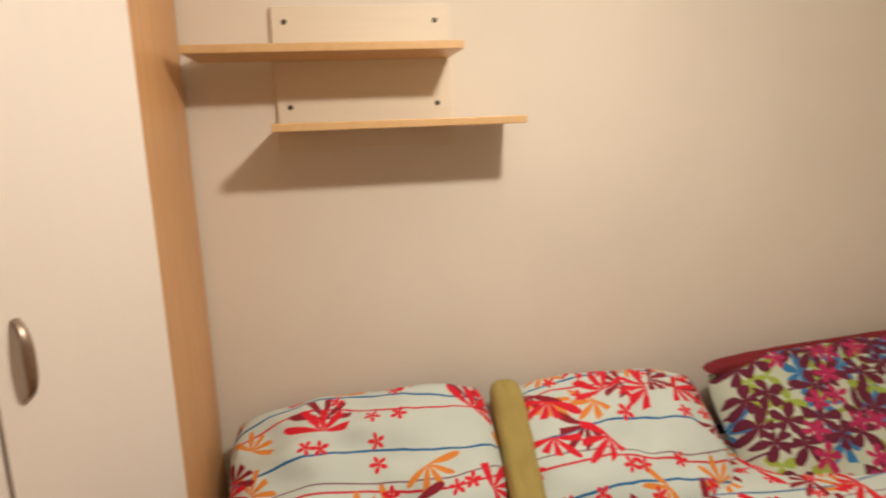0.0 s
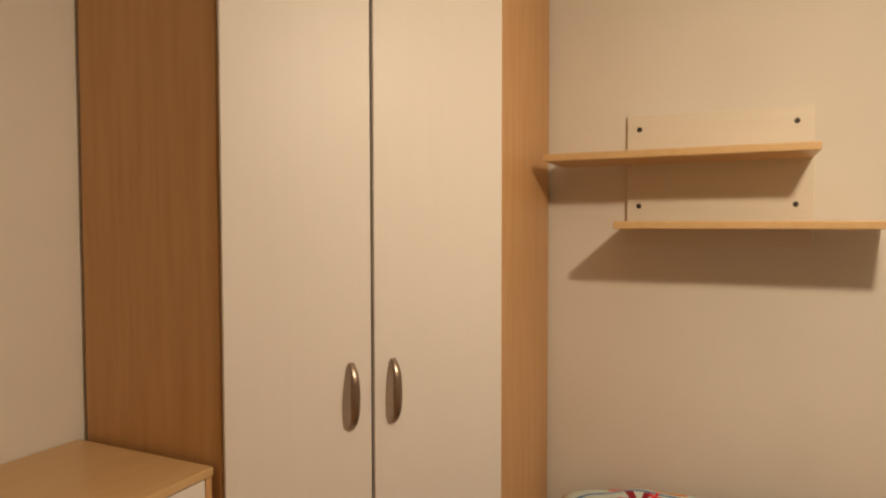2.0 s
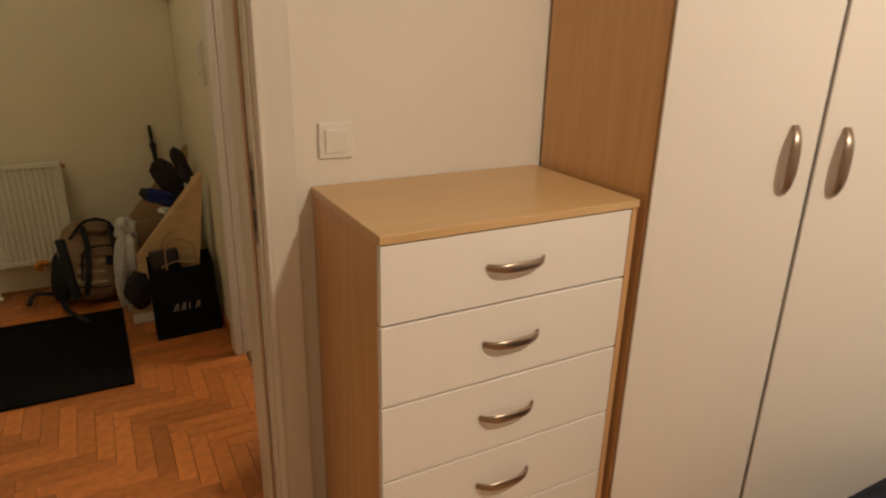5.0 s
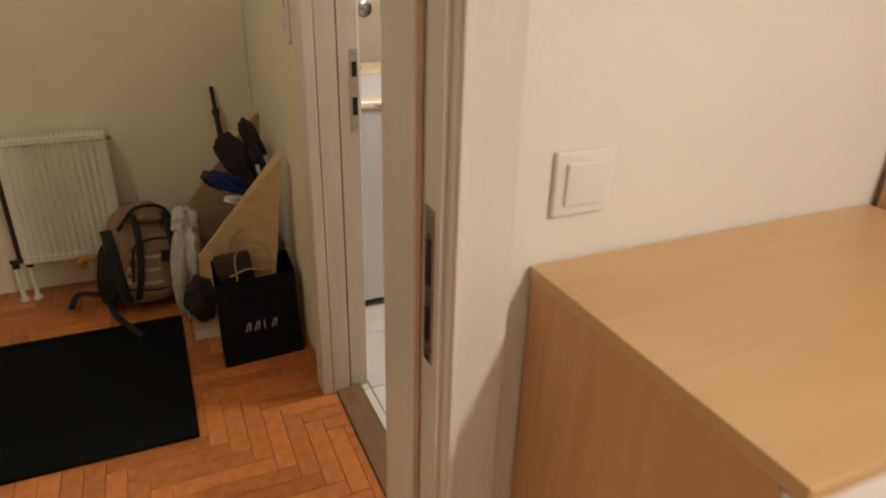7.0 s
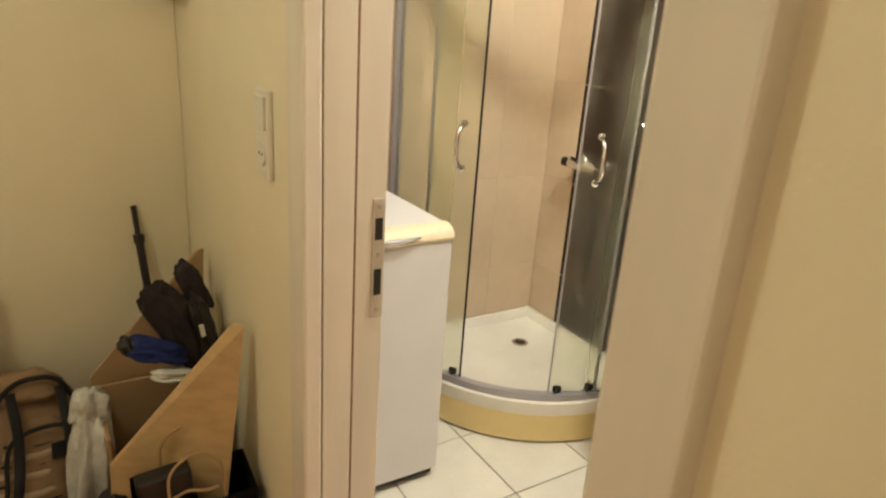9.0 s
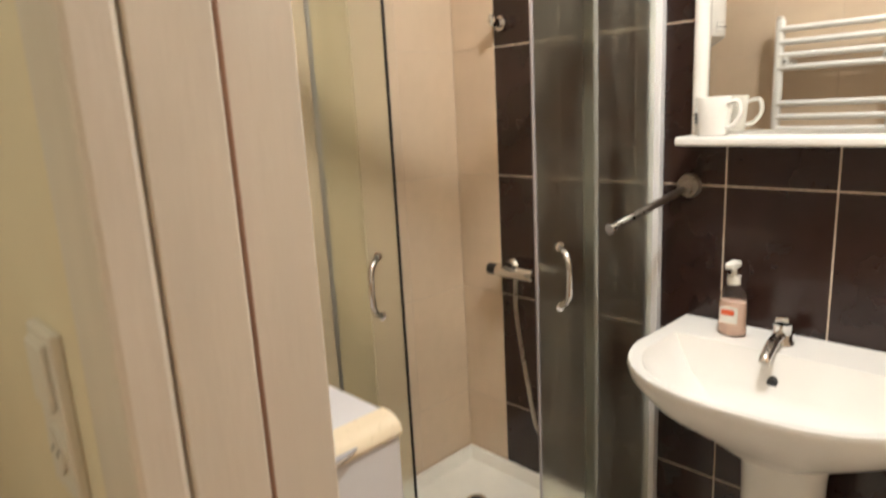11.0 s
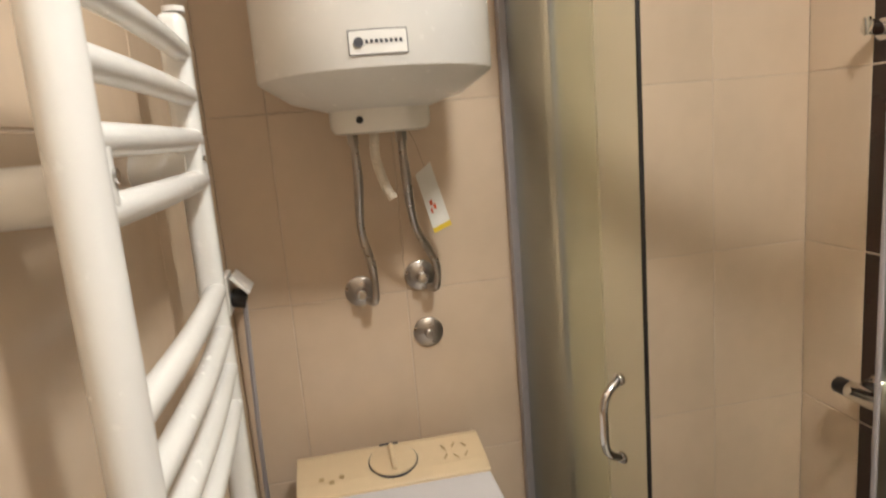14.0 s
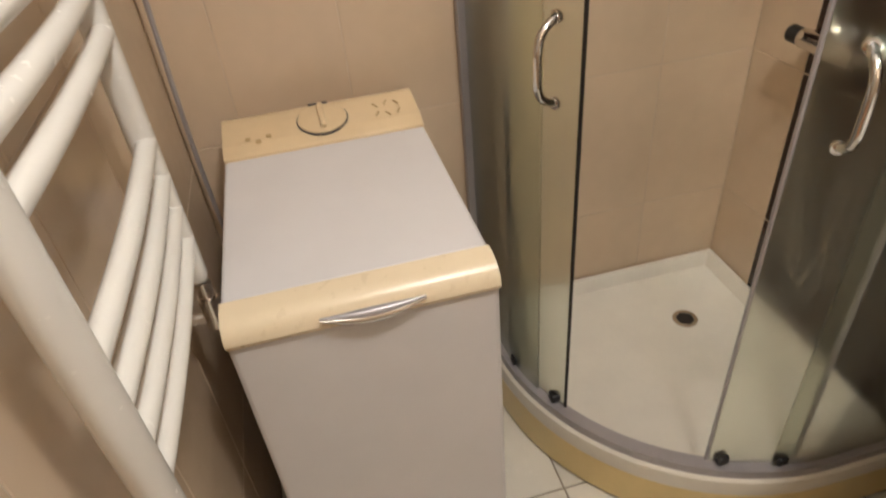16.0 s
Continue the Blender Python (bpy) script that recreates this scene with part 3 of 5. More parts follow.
def wardrobe():
    w = thing("wardrobe", (0.45, -0.45, 0), "tall beech corner wardrobe with two cream doors", "wardrobe")
    u = (FR - FL).normalized()
    n = Vector((u.y, -u.x, 0))
    part("side_panel", box((0.012, -0.985, 0), (0.405, -0.967, WT), 0.0015), BEECH, w, "orange beech side panel")
    part("side_panel", box((0.782, -0.012, 0), (0.80, -0.44, WT), 0.0015), BEECH, w, "orange beech side panel")
    outline = [(0.012, -0.966), (0.39, -0.966), (0.781, -0.44), (0.781, -0.012), (0.012, -0.012)]
    part("top_panel", prism(outline, WT - 0.03, WT - 0.002), BEECH, w)
    part("plinth", prism([(0.03, -0.95), (0.37, -0.95), (0.76, -0.43), (0.76, -0.03), (0.03, -0.03)], 0, 0.07), BEECH, w)
    part("floor_panel", prism(outline, 0.07, 0.088), BEECH, w)
    part("back_panel", box((0.012, -0.011, 0.09), (0.78, -0.006, WT - 0.03)), BEECH, w)
    a, b = FL + u * 0.004, FR - u * 0.004
    edge = slab([a + Vector((0, 0, WT - 0.028)), b + Vector((0, 0, WT - 0.028)), b + Vector((0, 0, WT)), a + Vector((0, 0, WT))], n, 0.016, bevel=0.002)
    part("top_rail", edge, BEECH, w, "beech top edge strip")
    half = (b - a).length / 2
    # added dark sheet behind both doors: the gap's shade as colour
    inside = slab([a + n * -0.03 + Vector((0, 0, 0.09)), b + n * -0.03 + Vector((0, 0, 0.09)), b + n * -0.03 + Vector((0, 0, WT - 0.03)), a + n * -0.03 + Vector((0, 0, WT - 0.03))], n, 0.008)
    part("door_gap_shade", inside, GAPSHADE, w)
    for k, (s, e) in enumerate(((0.004, half - 0.0155), (half - 0.0085, 2 * half - 0.004))):
        p, q = a + u * s, a + u * e
        door = part("door", slab([p + Vector((0, 0, 0.075)), q + Vector((0, 0, 0.075)), q + Vector((0, 0, WT - 0.034)), p + Vector((0, 0, WT - 0.034))], n, 0.018, bevel=0.0025), CREAM, w, "cream laminate door")
        m = a + u * (half - 0.012 + (-0.052 if k == 0 else 0.047)) + n * 0.018 + Vector((0, 0, 1.094))
        bow_handle(door, m, (0, 0, 1), n, 0.142)


def chest():
    y0, y1, x1, top = -1.62, -0.999, 0.395, 0.988
    c = thing("chest_of_drawers", (0.2, -1.31, 0), "beech chest of five cream drawers beside the wardrobe", "chest of drawers")
    part("top", box((0.004, y0 - 0.002, top - 0.018), (x1 + 0.004, y1, top), 0.002), BEECHTOP, c, "shiny beech top")
    part("side_panel", box((0.006, y0, 0), (x1 - 0.0195, y0 + 0.017, top - 0.0185), 0.001), BEECH, c)
    part("side_panel", box((0.006, y1 - 0.017, 0), (x1, y1 - 0.001, top - 0.0185), 0.001), BEECH, c)
    part("back_panel", box((0.006, y0 + 0.018, 0.05), (0.011, y1 - 0.018, top - 0.02)), BEECH, c)
    part("plinth", box((0.03, y0 + 0.018, 0), (x1 - 0.03, y1 - 0.018, 0.065)), BEECH, c)
    # added dark sheet that colours the shade between the drawer fronts
    part("drawer_gap_shade", box((x1 - 0.03, y0 + 0.018, 0.07), (x1 - 0.02, y1 - 0.018, top - 0.02)), GAPSHADE, c)
    lines = [top - 0.019, 0.806, 0.628, 0.449, 0.271, 0.085]
    for hi, lo in zip(lines, lines[1:]):
        d = part("drawer", box((x1 - 0.019, y0 + 0.001, lo + 0.0022), (x1 + 0.0, y1 - 0.0185, hi - 0.0022), 0.002), CREAM, c, "cream laminate drawer front")
        bow_handle(d, (x1, -1.322, (hi + lo) / 2 + 0.004), (0, 1, 0), (1, 0, 0), 0.138)


def shelf_unit():
    s = thing("wall_shelf", (1.27, -0.1, 1.45), "pale wooden wall shelf with two staggered boards on a back plate", "shelf")
    part("back_plate", box((1.035, -0.0005, 1.40), (1.51, -0.016, 1.775), 0.002), MAPLE, s, "pale back plate")
    part("board", box((0.845, -0.017, 1.635), (1.505, -0.232, 1.655), 0.0025), BEECHTOP, s, "beech shelf board")
    part("board", box((1.034, -0.017, 1.452), (1.66, -0.234, 1.472), 0.0025), BEECHTOP, s, "beech shelf board")
    for x in (1.069, 1.468):
        for z in (1.735, 1.516):
            part("screw", rod((x, -0.0155, z), (x, -0.0195, z), 0.0075, 0.006, 14), IRON, s, "dark steel screw")


def light_switch(name, x, y, z, label):
    s = thing(name, (x, y, z), label, "light switch")
    part("plate", box((x, y - 0.0405, z - 0.0405), (x + 0.009, y + 0.0405, z + 0.0405), 0.003), SWITCH, s)
    part("rocker", turned(box((x + 0.009, y - 0.027, z - 0.027), (x + 0.0135, y + 0.027, z + 0.027), 0.002), (x + 0.009, y, z), 0, 2, 0), SWITCH, s)


def bed():
    b = thing("daybed", (1.95, -0.48, 0), "low daybed with a navy cover along the wall", "bed")
    part("base", box((0.86, -0.92, 0.03), (3.2, -0.02, 0.30), 0.02), NAVY, b)
    part("mattress", box((0.85, -0.93, 0.305), (3.21, -0.015, 0.47), 0.045, seg=4), NAVY, b, "navy covered mattress", True)
    for x in (0.95, 3.1):
        for y in (-0.83, -0.12):
            part("foot", rod((x, y, 0), (x, y, 0.035), 0.025), BLACK, b)


def pillows():
    p = thing("pillow", (1.2, -0.3, 0.47), "white pillow with red flowers leaning on the wall", "pillow", "pillows on the daybed")
    part("cover", cushion((1.205, -0.245, 0.572), 0.71, 0.44, 0.16, 38, -2, 0.02, seed=1.3, square=3.6, roll=-4), FLOWERS, p, "", True)
    p = thing("pillow", (1.88, -0.3, 0.47), "white flowered pillow with an olive edge band", "pillow", "pillows on the daybed")
    part("cover", cushion((1.90, -0.25, 0.568), 0.60, 0.44, 0.17, 36, -3, 0.02, seed=4.1, square=3.0), FLOWERS, p, "", True)
    part("edge_band", cushion((1.612, -0.258, 0.578), 0.10, 0.45, 0.10, 36, -3, 0.006, 2.2), OLIVE, p, "olive green edge band", True)
    p = thing("bed_sheet", (2.2, -0.42, 0.47), "pale flowered cotton sheet spread over the daybed", "sheet")
    part("cover", cushion((2.2, -0.40, 0.474), 1.75, 0.56, 0.03, 0, 0, 0.006, 5.5, 8), FLOWERS, p, "", True)
    p = thing("duvet", (2.68, -0.3, 0.47), "folded duvet with dark red and blue berries", "duvet")
    part("cover", cushion((2.69, -0.25, 0.548), 0.88, 0.5, 0.2, 40, 0, 0.02, 7.7, 6, -3), BERRIES, p, "", True)
    part("border", cushion((2.69, -0.118, 0.717), 0.90, 0.06, 0.06, 25, 0, 0.004, 3.3, 6, -3), MAROON, p, "maroon border", True)


wardrobe()
chest()
shelf_unit()
light_switch("light_switch", 0.0, -1.56, 1.089, "square cream light switch above the chest")
bed()
pillows()


# ---------- hall ----------
def radiator():
    x, y1, y0, z0, z1 = -2.14, -2.199, -2.565, 0.165, 0.668
    r = thing("radiator", (-2.19, -2.38, 0), "cream panel radiator on the hall wall with bare pipes below", "radiator")
    bm = bmesh.new()
    n = 15
    ys = [y0 + (y1 - y0) * i / (n * 4) for i in range(n * 4 + 1)]
    front = []
    for i, y in enumerate(ys):
        k = (0, 0.006, 0.006, 0)[i % 4] if 4 < i < n * 4 - 4 else 0
        front.append([bm.verts.new((x - k, y, z)) for z in (z0 + 0.03, z1 - 0.03)])
    for a, b in zip(front, front[1:]):
        bm.faces.new((a[0], b[0], b[1], a[1]))
    box((x - 0.012, y0, z0), (x, y1, z0 + 0.03), 0.005, bm)
    box((x - 0.012, y0, z1 - 0.03), (x, y1, z1), 0.005, bm)
    box((x - 0.016, y0, z0 + 0.02), (x - 0.010, y1, z1 - 0.02), 0, bm)
    panel = part("front_panel", bm, RADWHITE, r, "ribbed front panel")
    # weld marks at the rib ends, their shade given by a darker colour
    for z in (z0 + 0.022, z1 - 0.026):
        for i in range(n - 1):
            y = y0 + (y1 - y0) * (i + 1) / n
            part("weld_mark_shade", box((x - 0.003, y - 0.006, z - 0.003), (x + 0.0012, y + 0.006, z + 0.003), 0.001), RADSHADE, panel)
    part("back_panel", box((x - 0.085, y0, z0 + 0.01), (x - 0.075, y1, z1 - 0.01), 0.003), RADWHITE, r)
    g = part("top_grille", box((x - 0.085, y0, z1 - 0.014), (x - 0.012, y1, z1 - 0.006), 0.002), RADWHITE, r, "slotted top grille")
    # slots as thin strips in the shade colour, not cut through
    for i in range(20):
        y = y0 + 0.02 + i * (y1 - y0 - 0.04) / 19
        part("slot", box((x - 0.072, y - 0.0025, z1 - 0.006), (x - 0.030, y + 0.0025, z1 - 0.0054)), RADSHADE, g)
    for y in (y0 - 0.003, y1):
        part("side_cover", box((x - 0.085, y, z0), (x - 0.002, y + 0.003, z1), 0.001), RADWHITE, r)
    part("bleed_plug", rod((x - 0.045, y1 + 0.003, z1 - 0.03), (x - 0.045, y1 + 0.018, z1 - 0.03), 0.01), ORANGE, r, "brass bleed plug")
    for z in (z0 + 0.1, z1 - 0.1):
        part("bracket", box((-2.262, -2.4, z - 0.03), (x - 0.085, -2.36, z + 0.03)), RADWHITE, r)
    part("riser", rod((x - 0.04, y0 - 0.022, z0 + 0.01), (x - 0.04, y0 - 0.022, z1 - 0.05), 0.0085), IRON, r, "dark iron riser pipe", True)
    part("elbow", tube(smooth_path([(x - 0.04, y0 - 0.022, z1 - 0.055), (x - 0.04, y0 - 0.02, z1 - 0.04), (x - 0.04, y0 - 0.002, z1 - 0.035)]), 0.010, 10), IRON, r, "", True)
    part("valve_bar", rod((x - 0.035, y0 - 0.055, z0 + 0.006), (x - 0.035, y0 + 0.025, z0 + 0.006), 0.009), IRON, r, "dark valve block", True)
    for y in (y0 - 0.04, y0 + 0.008):
        part("valve", rod((x - 0.035, y, z0 - 0.02), (x - 0.035, y, z0 + 0.004), 0.014, 0.011), IRON, r, "dark pipe union", True)
        part("pipe", rod((x - 0.035, y, 0.0), (x - 0.035, y, z0 - 0.018), 0.010), RADWHITE, r, "white painted pipe", True)
        part("floor_collar", rod((x - 0.035, y, 0.0), (x - 0.035, y, 0.008), 0.018), RADWHITE, r, "", True)


def coat_rack():
    w = thing("coat_rack", (-2.2, -1.9, 1.5), "dark brown wooden wall rack with two rails and a cubby", "rack")
    for z in (1.855, 1.695):
        part("rail", box((-2.264, -2.55, z - 0.022), (-2.245, -1.77, z + 0.022), 0.003), RACKWOOD, w)
    part("end_panel", box((-2.264, -1.637, 1.505), (-1.96, -1.655, 1.885), 0.002), RACKWOOD, w)
    part("inner_panel", box((-2.264, -1.77, 1.505), (-1.96, -1.752, 1.885), 0.002), RACKWOOD, w)
    for z in (1.505, 1.69, 1.867):
        part("board", box((-2.264, -1.751, z), (-1.96, -1.656, z + 0.018), 0.002), RACKWOOD, w)
    part("back_board", box((-2.264, -1.751, 1.524), (-2.256, -1.656, 1.866)), RACKWOOD, w)
    for y in (-1.95, -2.2, -2.45):
        part("hook", tube(smooth_path([(-2.246, y, 1.71), (-2.21, y, 1.69), (-2.205, y, 1.665), (-2.225, y, 1.655)]), 0.005, 8), IRON, w, "dark metal hook", True)


def backpack():
    at = Vector((-1.99, -2.15, 0))
    b = thing("backpack", at, "taupe canvas backpack with charcoal straps slumped on the floor", "backpack")
    def lump(c, size, sq=2.6, seed=0.0, amp=0.02, taper=0.28):
        bm = bmesh.new()
        bmesh.ops.create_icosphere(bm, subdivisions=4, radius=1)
        for v in bm.verts:
            d = v.co.copy()
            k = (abs(d.x) ** sq + abs(d.y) ** sq + abs(d.z) ** sq) ** (-1 / sq)
            v.co = Vector((d.x * k * size[0], d.y * k * size[1], d.z * k * size[2])) * (1 + amp * 6 * noise.noise(d * 2.2 + Vector((seed, 0, 0))))
            v.co.x *= 1 - taper * d.z
            v.co.y *= 1 - taper * d.z
        bmesh.ops.translate(bm, verts=bm.verts, vec=c)
        return bm
    lean = (at.x, at.y, 0.0)
    part("body", turned(lump(at + Vector((0, 0, 0.2)), (0.105, 0.155, 0.2), 3, 1.0), lean, -10, -16, 20), PACK, b, "", True)
    part("front_pocket", turned(lump(at + Vector((0.095, 0.01, 0.15)), (0.045, 0.105, 0.125), 3, 5.0), lean, -10, -16, 20), PACK, b, "", True)
    part("flap", turned(lump(at + Vector((0.02, 0, 0.355)), (0.085, 0.10, 0.045), 2.5, 8.0), lean, -10, -16, 20), PACK, b, "taupe top flap", True)
    part("side_pocket", turned(lump(at + Vector((0.0, -0.135, 0.13)), (0.07, 0.04, 0.12), 2.5, 3.0), lean, -10, -16, 20), PACKDARK, b, "charcoal side pocket", True)
    part("side_panel", turned(lump(at + Vector((0.02, 0.135, 0.15)), (0.08, 0.03, 0.13), 2.5, 4.0), lean, -10, -16, 20), PACKDARK, b, "charcoal side panel", True)
    for y, z in ((-0.06, 0.0), (0.06, 0.0)):
        path = smooth_path([at + Vector((0.10, y, 0.36)), at + Vector((0.155, y, 0.25)), at + Vector((0.165, y * 1.1, 0.13)), at + Vector((0.13, y * 1.2, 0.03))])
        part("strap", turned(tube(path, 0.013, 8, flat=0.3, up=(1, 0, 0)), lean, -10, -16, 20), PACKDARK, b, "charcoal strap", True)
    part("zip", turned(tube(smooth_path([at + Vector((0.145, -0.09, 0.1)), at + Vector((0.145, -0.07, 0.24)), at + Vector((0.145, 0.06, 0.255)), at + Vector((0.145, 0.1, 0.15))]), 0.006, 6), lean, -10, -16, 20), PACKDARK, b, "", True)
    for z in (0.075, 0.125, 0.175, 0.225):
        wide = 0.115 - 0.18 * (z - 0.05)
        fold = smooth_path([at + Vector((0.128 - z * 0.06, -wide, z)), at + Vector((0.152 - z * 0.1, 0, z - 0.012)), at + Vector((0.128 - z * 0.06, wide, z))])
        part("seam", turned(tube(fold, 0.004, 6), lean, -10, -16, 20), PACKDARK, b, "", True)
    for z, wide in ((0.10, 0.105), (0.15, 0.10), (0.20, 0.088)):
        band = smooth_path([at + Vector((0.130 - z * 0.06, -wide, z)), at + Vector((0.156 - z * 0.1, -0.02, z - 0.012)), at + Vector((0.150 - z * 0.1, wide * 0.35, z - 0.008))])
        part("trim", turned(tube(band, 0.009, 8, flat=0.5, up=(1, 0, 0)), lean, -10, -16, 20), PACKLIGHT, b, "pale taupe trim band", True)
    arch = smooth_path([at + Vector((0.085, -0.115, 0.30)), at + Vector((0.10, -0.06, 0.375)), at + Vector((0.105, 0.0, 0.392)), at + Vector((0.10, 0.06, 0.375)), at + Vector((0.085, 0.11, 0.30))])
    part("flap_zip", turned(tube(arch, 0.007, 8), lean, -10, -16, 20), PACKDARK, b, "dark zip under the flap", True)
    part("wing_strap", turned(tube(smooth_path([at + Vector((0.06, -0.15, 0.30)), at + Vector((0.115, -0.145, 0.20)), at + Vector((0.125, -0.13, 0.10)), at + Vector((0.13, -0.11, 0.02))]), 0.022, 10, flat=0.4, up=(1, 0, 0)), lean, -10, -16, 20), PACKDARK, b, "padded charcoal shoulder strap", True)
    part("piping", turned(tube(smooth_path([at + Vector((0.118, 0.085, 0.09)), at + Vector((0.125, 0.098, 0.16)), at + Vector((0.115, 0.09, 0.23))]), 0.005, 6), lean, -10, -16, 20), ORANGE, b, "orange piping", True)
    part("patch", turned(box(at + Vector((0.14, 0.02, 0.17)), at + Vector((0.147, 0.07, 0.215)), 0.003), lean, -10, -16, 20), PACKDARK, b)
    part("loop", tube(smooth_path([at + Vector((0.02, -0.18, 0.2)), at + Vector((0.03, -0.205, 0.215)), at + Vector((0.03, -0.19, 0.235)), at + Vector((0.02, -0.16, 0.23))]), 0.012, 8), ORANGE, b, "orange webbing loop", True)
    part("loose_strap", tube(smooth_path([at + Vector((0.06, -0.13, 0.06)), at + Vector((0.13, -0.11, 0.02)), at + Vector((0.24, -0.05, 0.012)), at + Vector((0.30, -0.02, 0.014))]), 0.013, 8, flat=0.35), PACKDARK, b, "loose strap on the floor", True)
    part("loose_strap", tube(smooth_path([at + Vector((-0.02, -0.16, 0.05)), at + Vector((-0.03, -0.24, 0.06)), at + Vector((0.02, -0.27, 0.03))]), 0.016, 8, flat=0.5), PACKDARK, b, "", True)


def paper_bag():
    at = Vector((-1.43, -1.78, 0))
    b = thing("shopping_bag", at, "black paper shopping bag with rope handles against the wall", "shopping bag")
    # front lower corners, then the opening, which leans back a little
    lo = [Vector((-1.385, -1.915, 0.0)), Vector((-1.40, -1.645, 0.0)), Vector((-1.50, -1.645, 0.0)), Vector((-1.485, -1.915, 0.0))]
    hi = [Vector((-1.435, -1.915, 0.30)), Vector((-1.43, -1.648, 0.315)), Vector((-1.56, -1.648, 0.335)), Vector((-1.57, -1.91, 0.33))]
    bm = bmesh.new()
    rows = []
    for k in range(9):
        t = k / 8
        ring = []
        for i in range(4):
            for j in range(6):
                s = j / 6
                p = lo[i].lerp(hi[i], t).lerp(lo[(i + 1) % 4].lerp(hi[(i + 1) % 4], t), s)
                out = Vector((noise.noise(Vector((i * 3 + s * 2, t * 3, 1))), 0, noise.noise(Vector((s * 4, i, t)))))
                ring.append(bm.verts.new(p + out * 0.016 * math.sin(math.pi * min(1, t * 1.2 + 0.02))))
        rows.append(ring)
    for a, c in zip(rows, rows[1:]):
        for j in range(24):
            bm.faces.new((a[j], a[(j + 1) % 24], c[(j + 1) % 24], c[j]))
    bm.faces.new(rows[0])
    part("bag", bm, BLACKPAPER, b, "", True)
    for x0, x1 in ((-1.437, -1.437), (-1.558, -1.558)):
        pts = smooth_path([(x0, -1.84, 0.30), (x0 - 0.02, -1.835, 0.39), (x1 - 0.02, -1.78, 0.43), (x1 - 0.02, -1.725, 0.39), (x1, -1.72, 0.31)])
        part("handle", tube(pts, 0.0035, 6), CARD, b, "brown rope handle", True)
    part("black_box", turned(box((-1.53, -1.90, 0.2), (-1.475, -1.78, 0.37), 0.008), (-1.5, -1.84, 0.3), 4, -6, 0), BLACK, b, "black box inside the bag")
    part("tissue", tube(smooth_path([(-1.46, -1.86, 0.31), (-1.47, -1.80, 0.325), (-1.46, -1.76, 0.322), (-1.47, -1.73, 0.315)]), 0.005, 7, flat=0.5), CARD, b, "crumpled brown paper", True)
    front = lambda s, t: (lo[0].lerp(hi[0], t)).lerp(lo[1].lerp(hi[1], t), s) + Vector((0.011, 0, 0))
    for k in range(4):
        s = 0.30 + k * 0.11
        for q in ((0.0, 0.05), (0.05, 0.07)) if k != 2 else ((0.02, 0.02),):
            part("print_bar", tube([front(s + q[0], 0.40), front(s + q[1], 0.50)], 0.003, 6), GREYLETTER, b, "pale printed mark")
    return b


GREYLETTER = material("pale_print", (0.30, 0.28, 0.25), 0.5, vary=0.05)


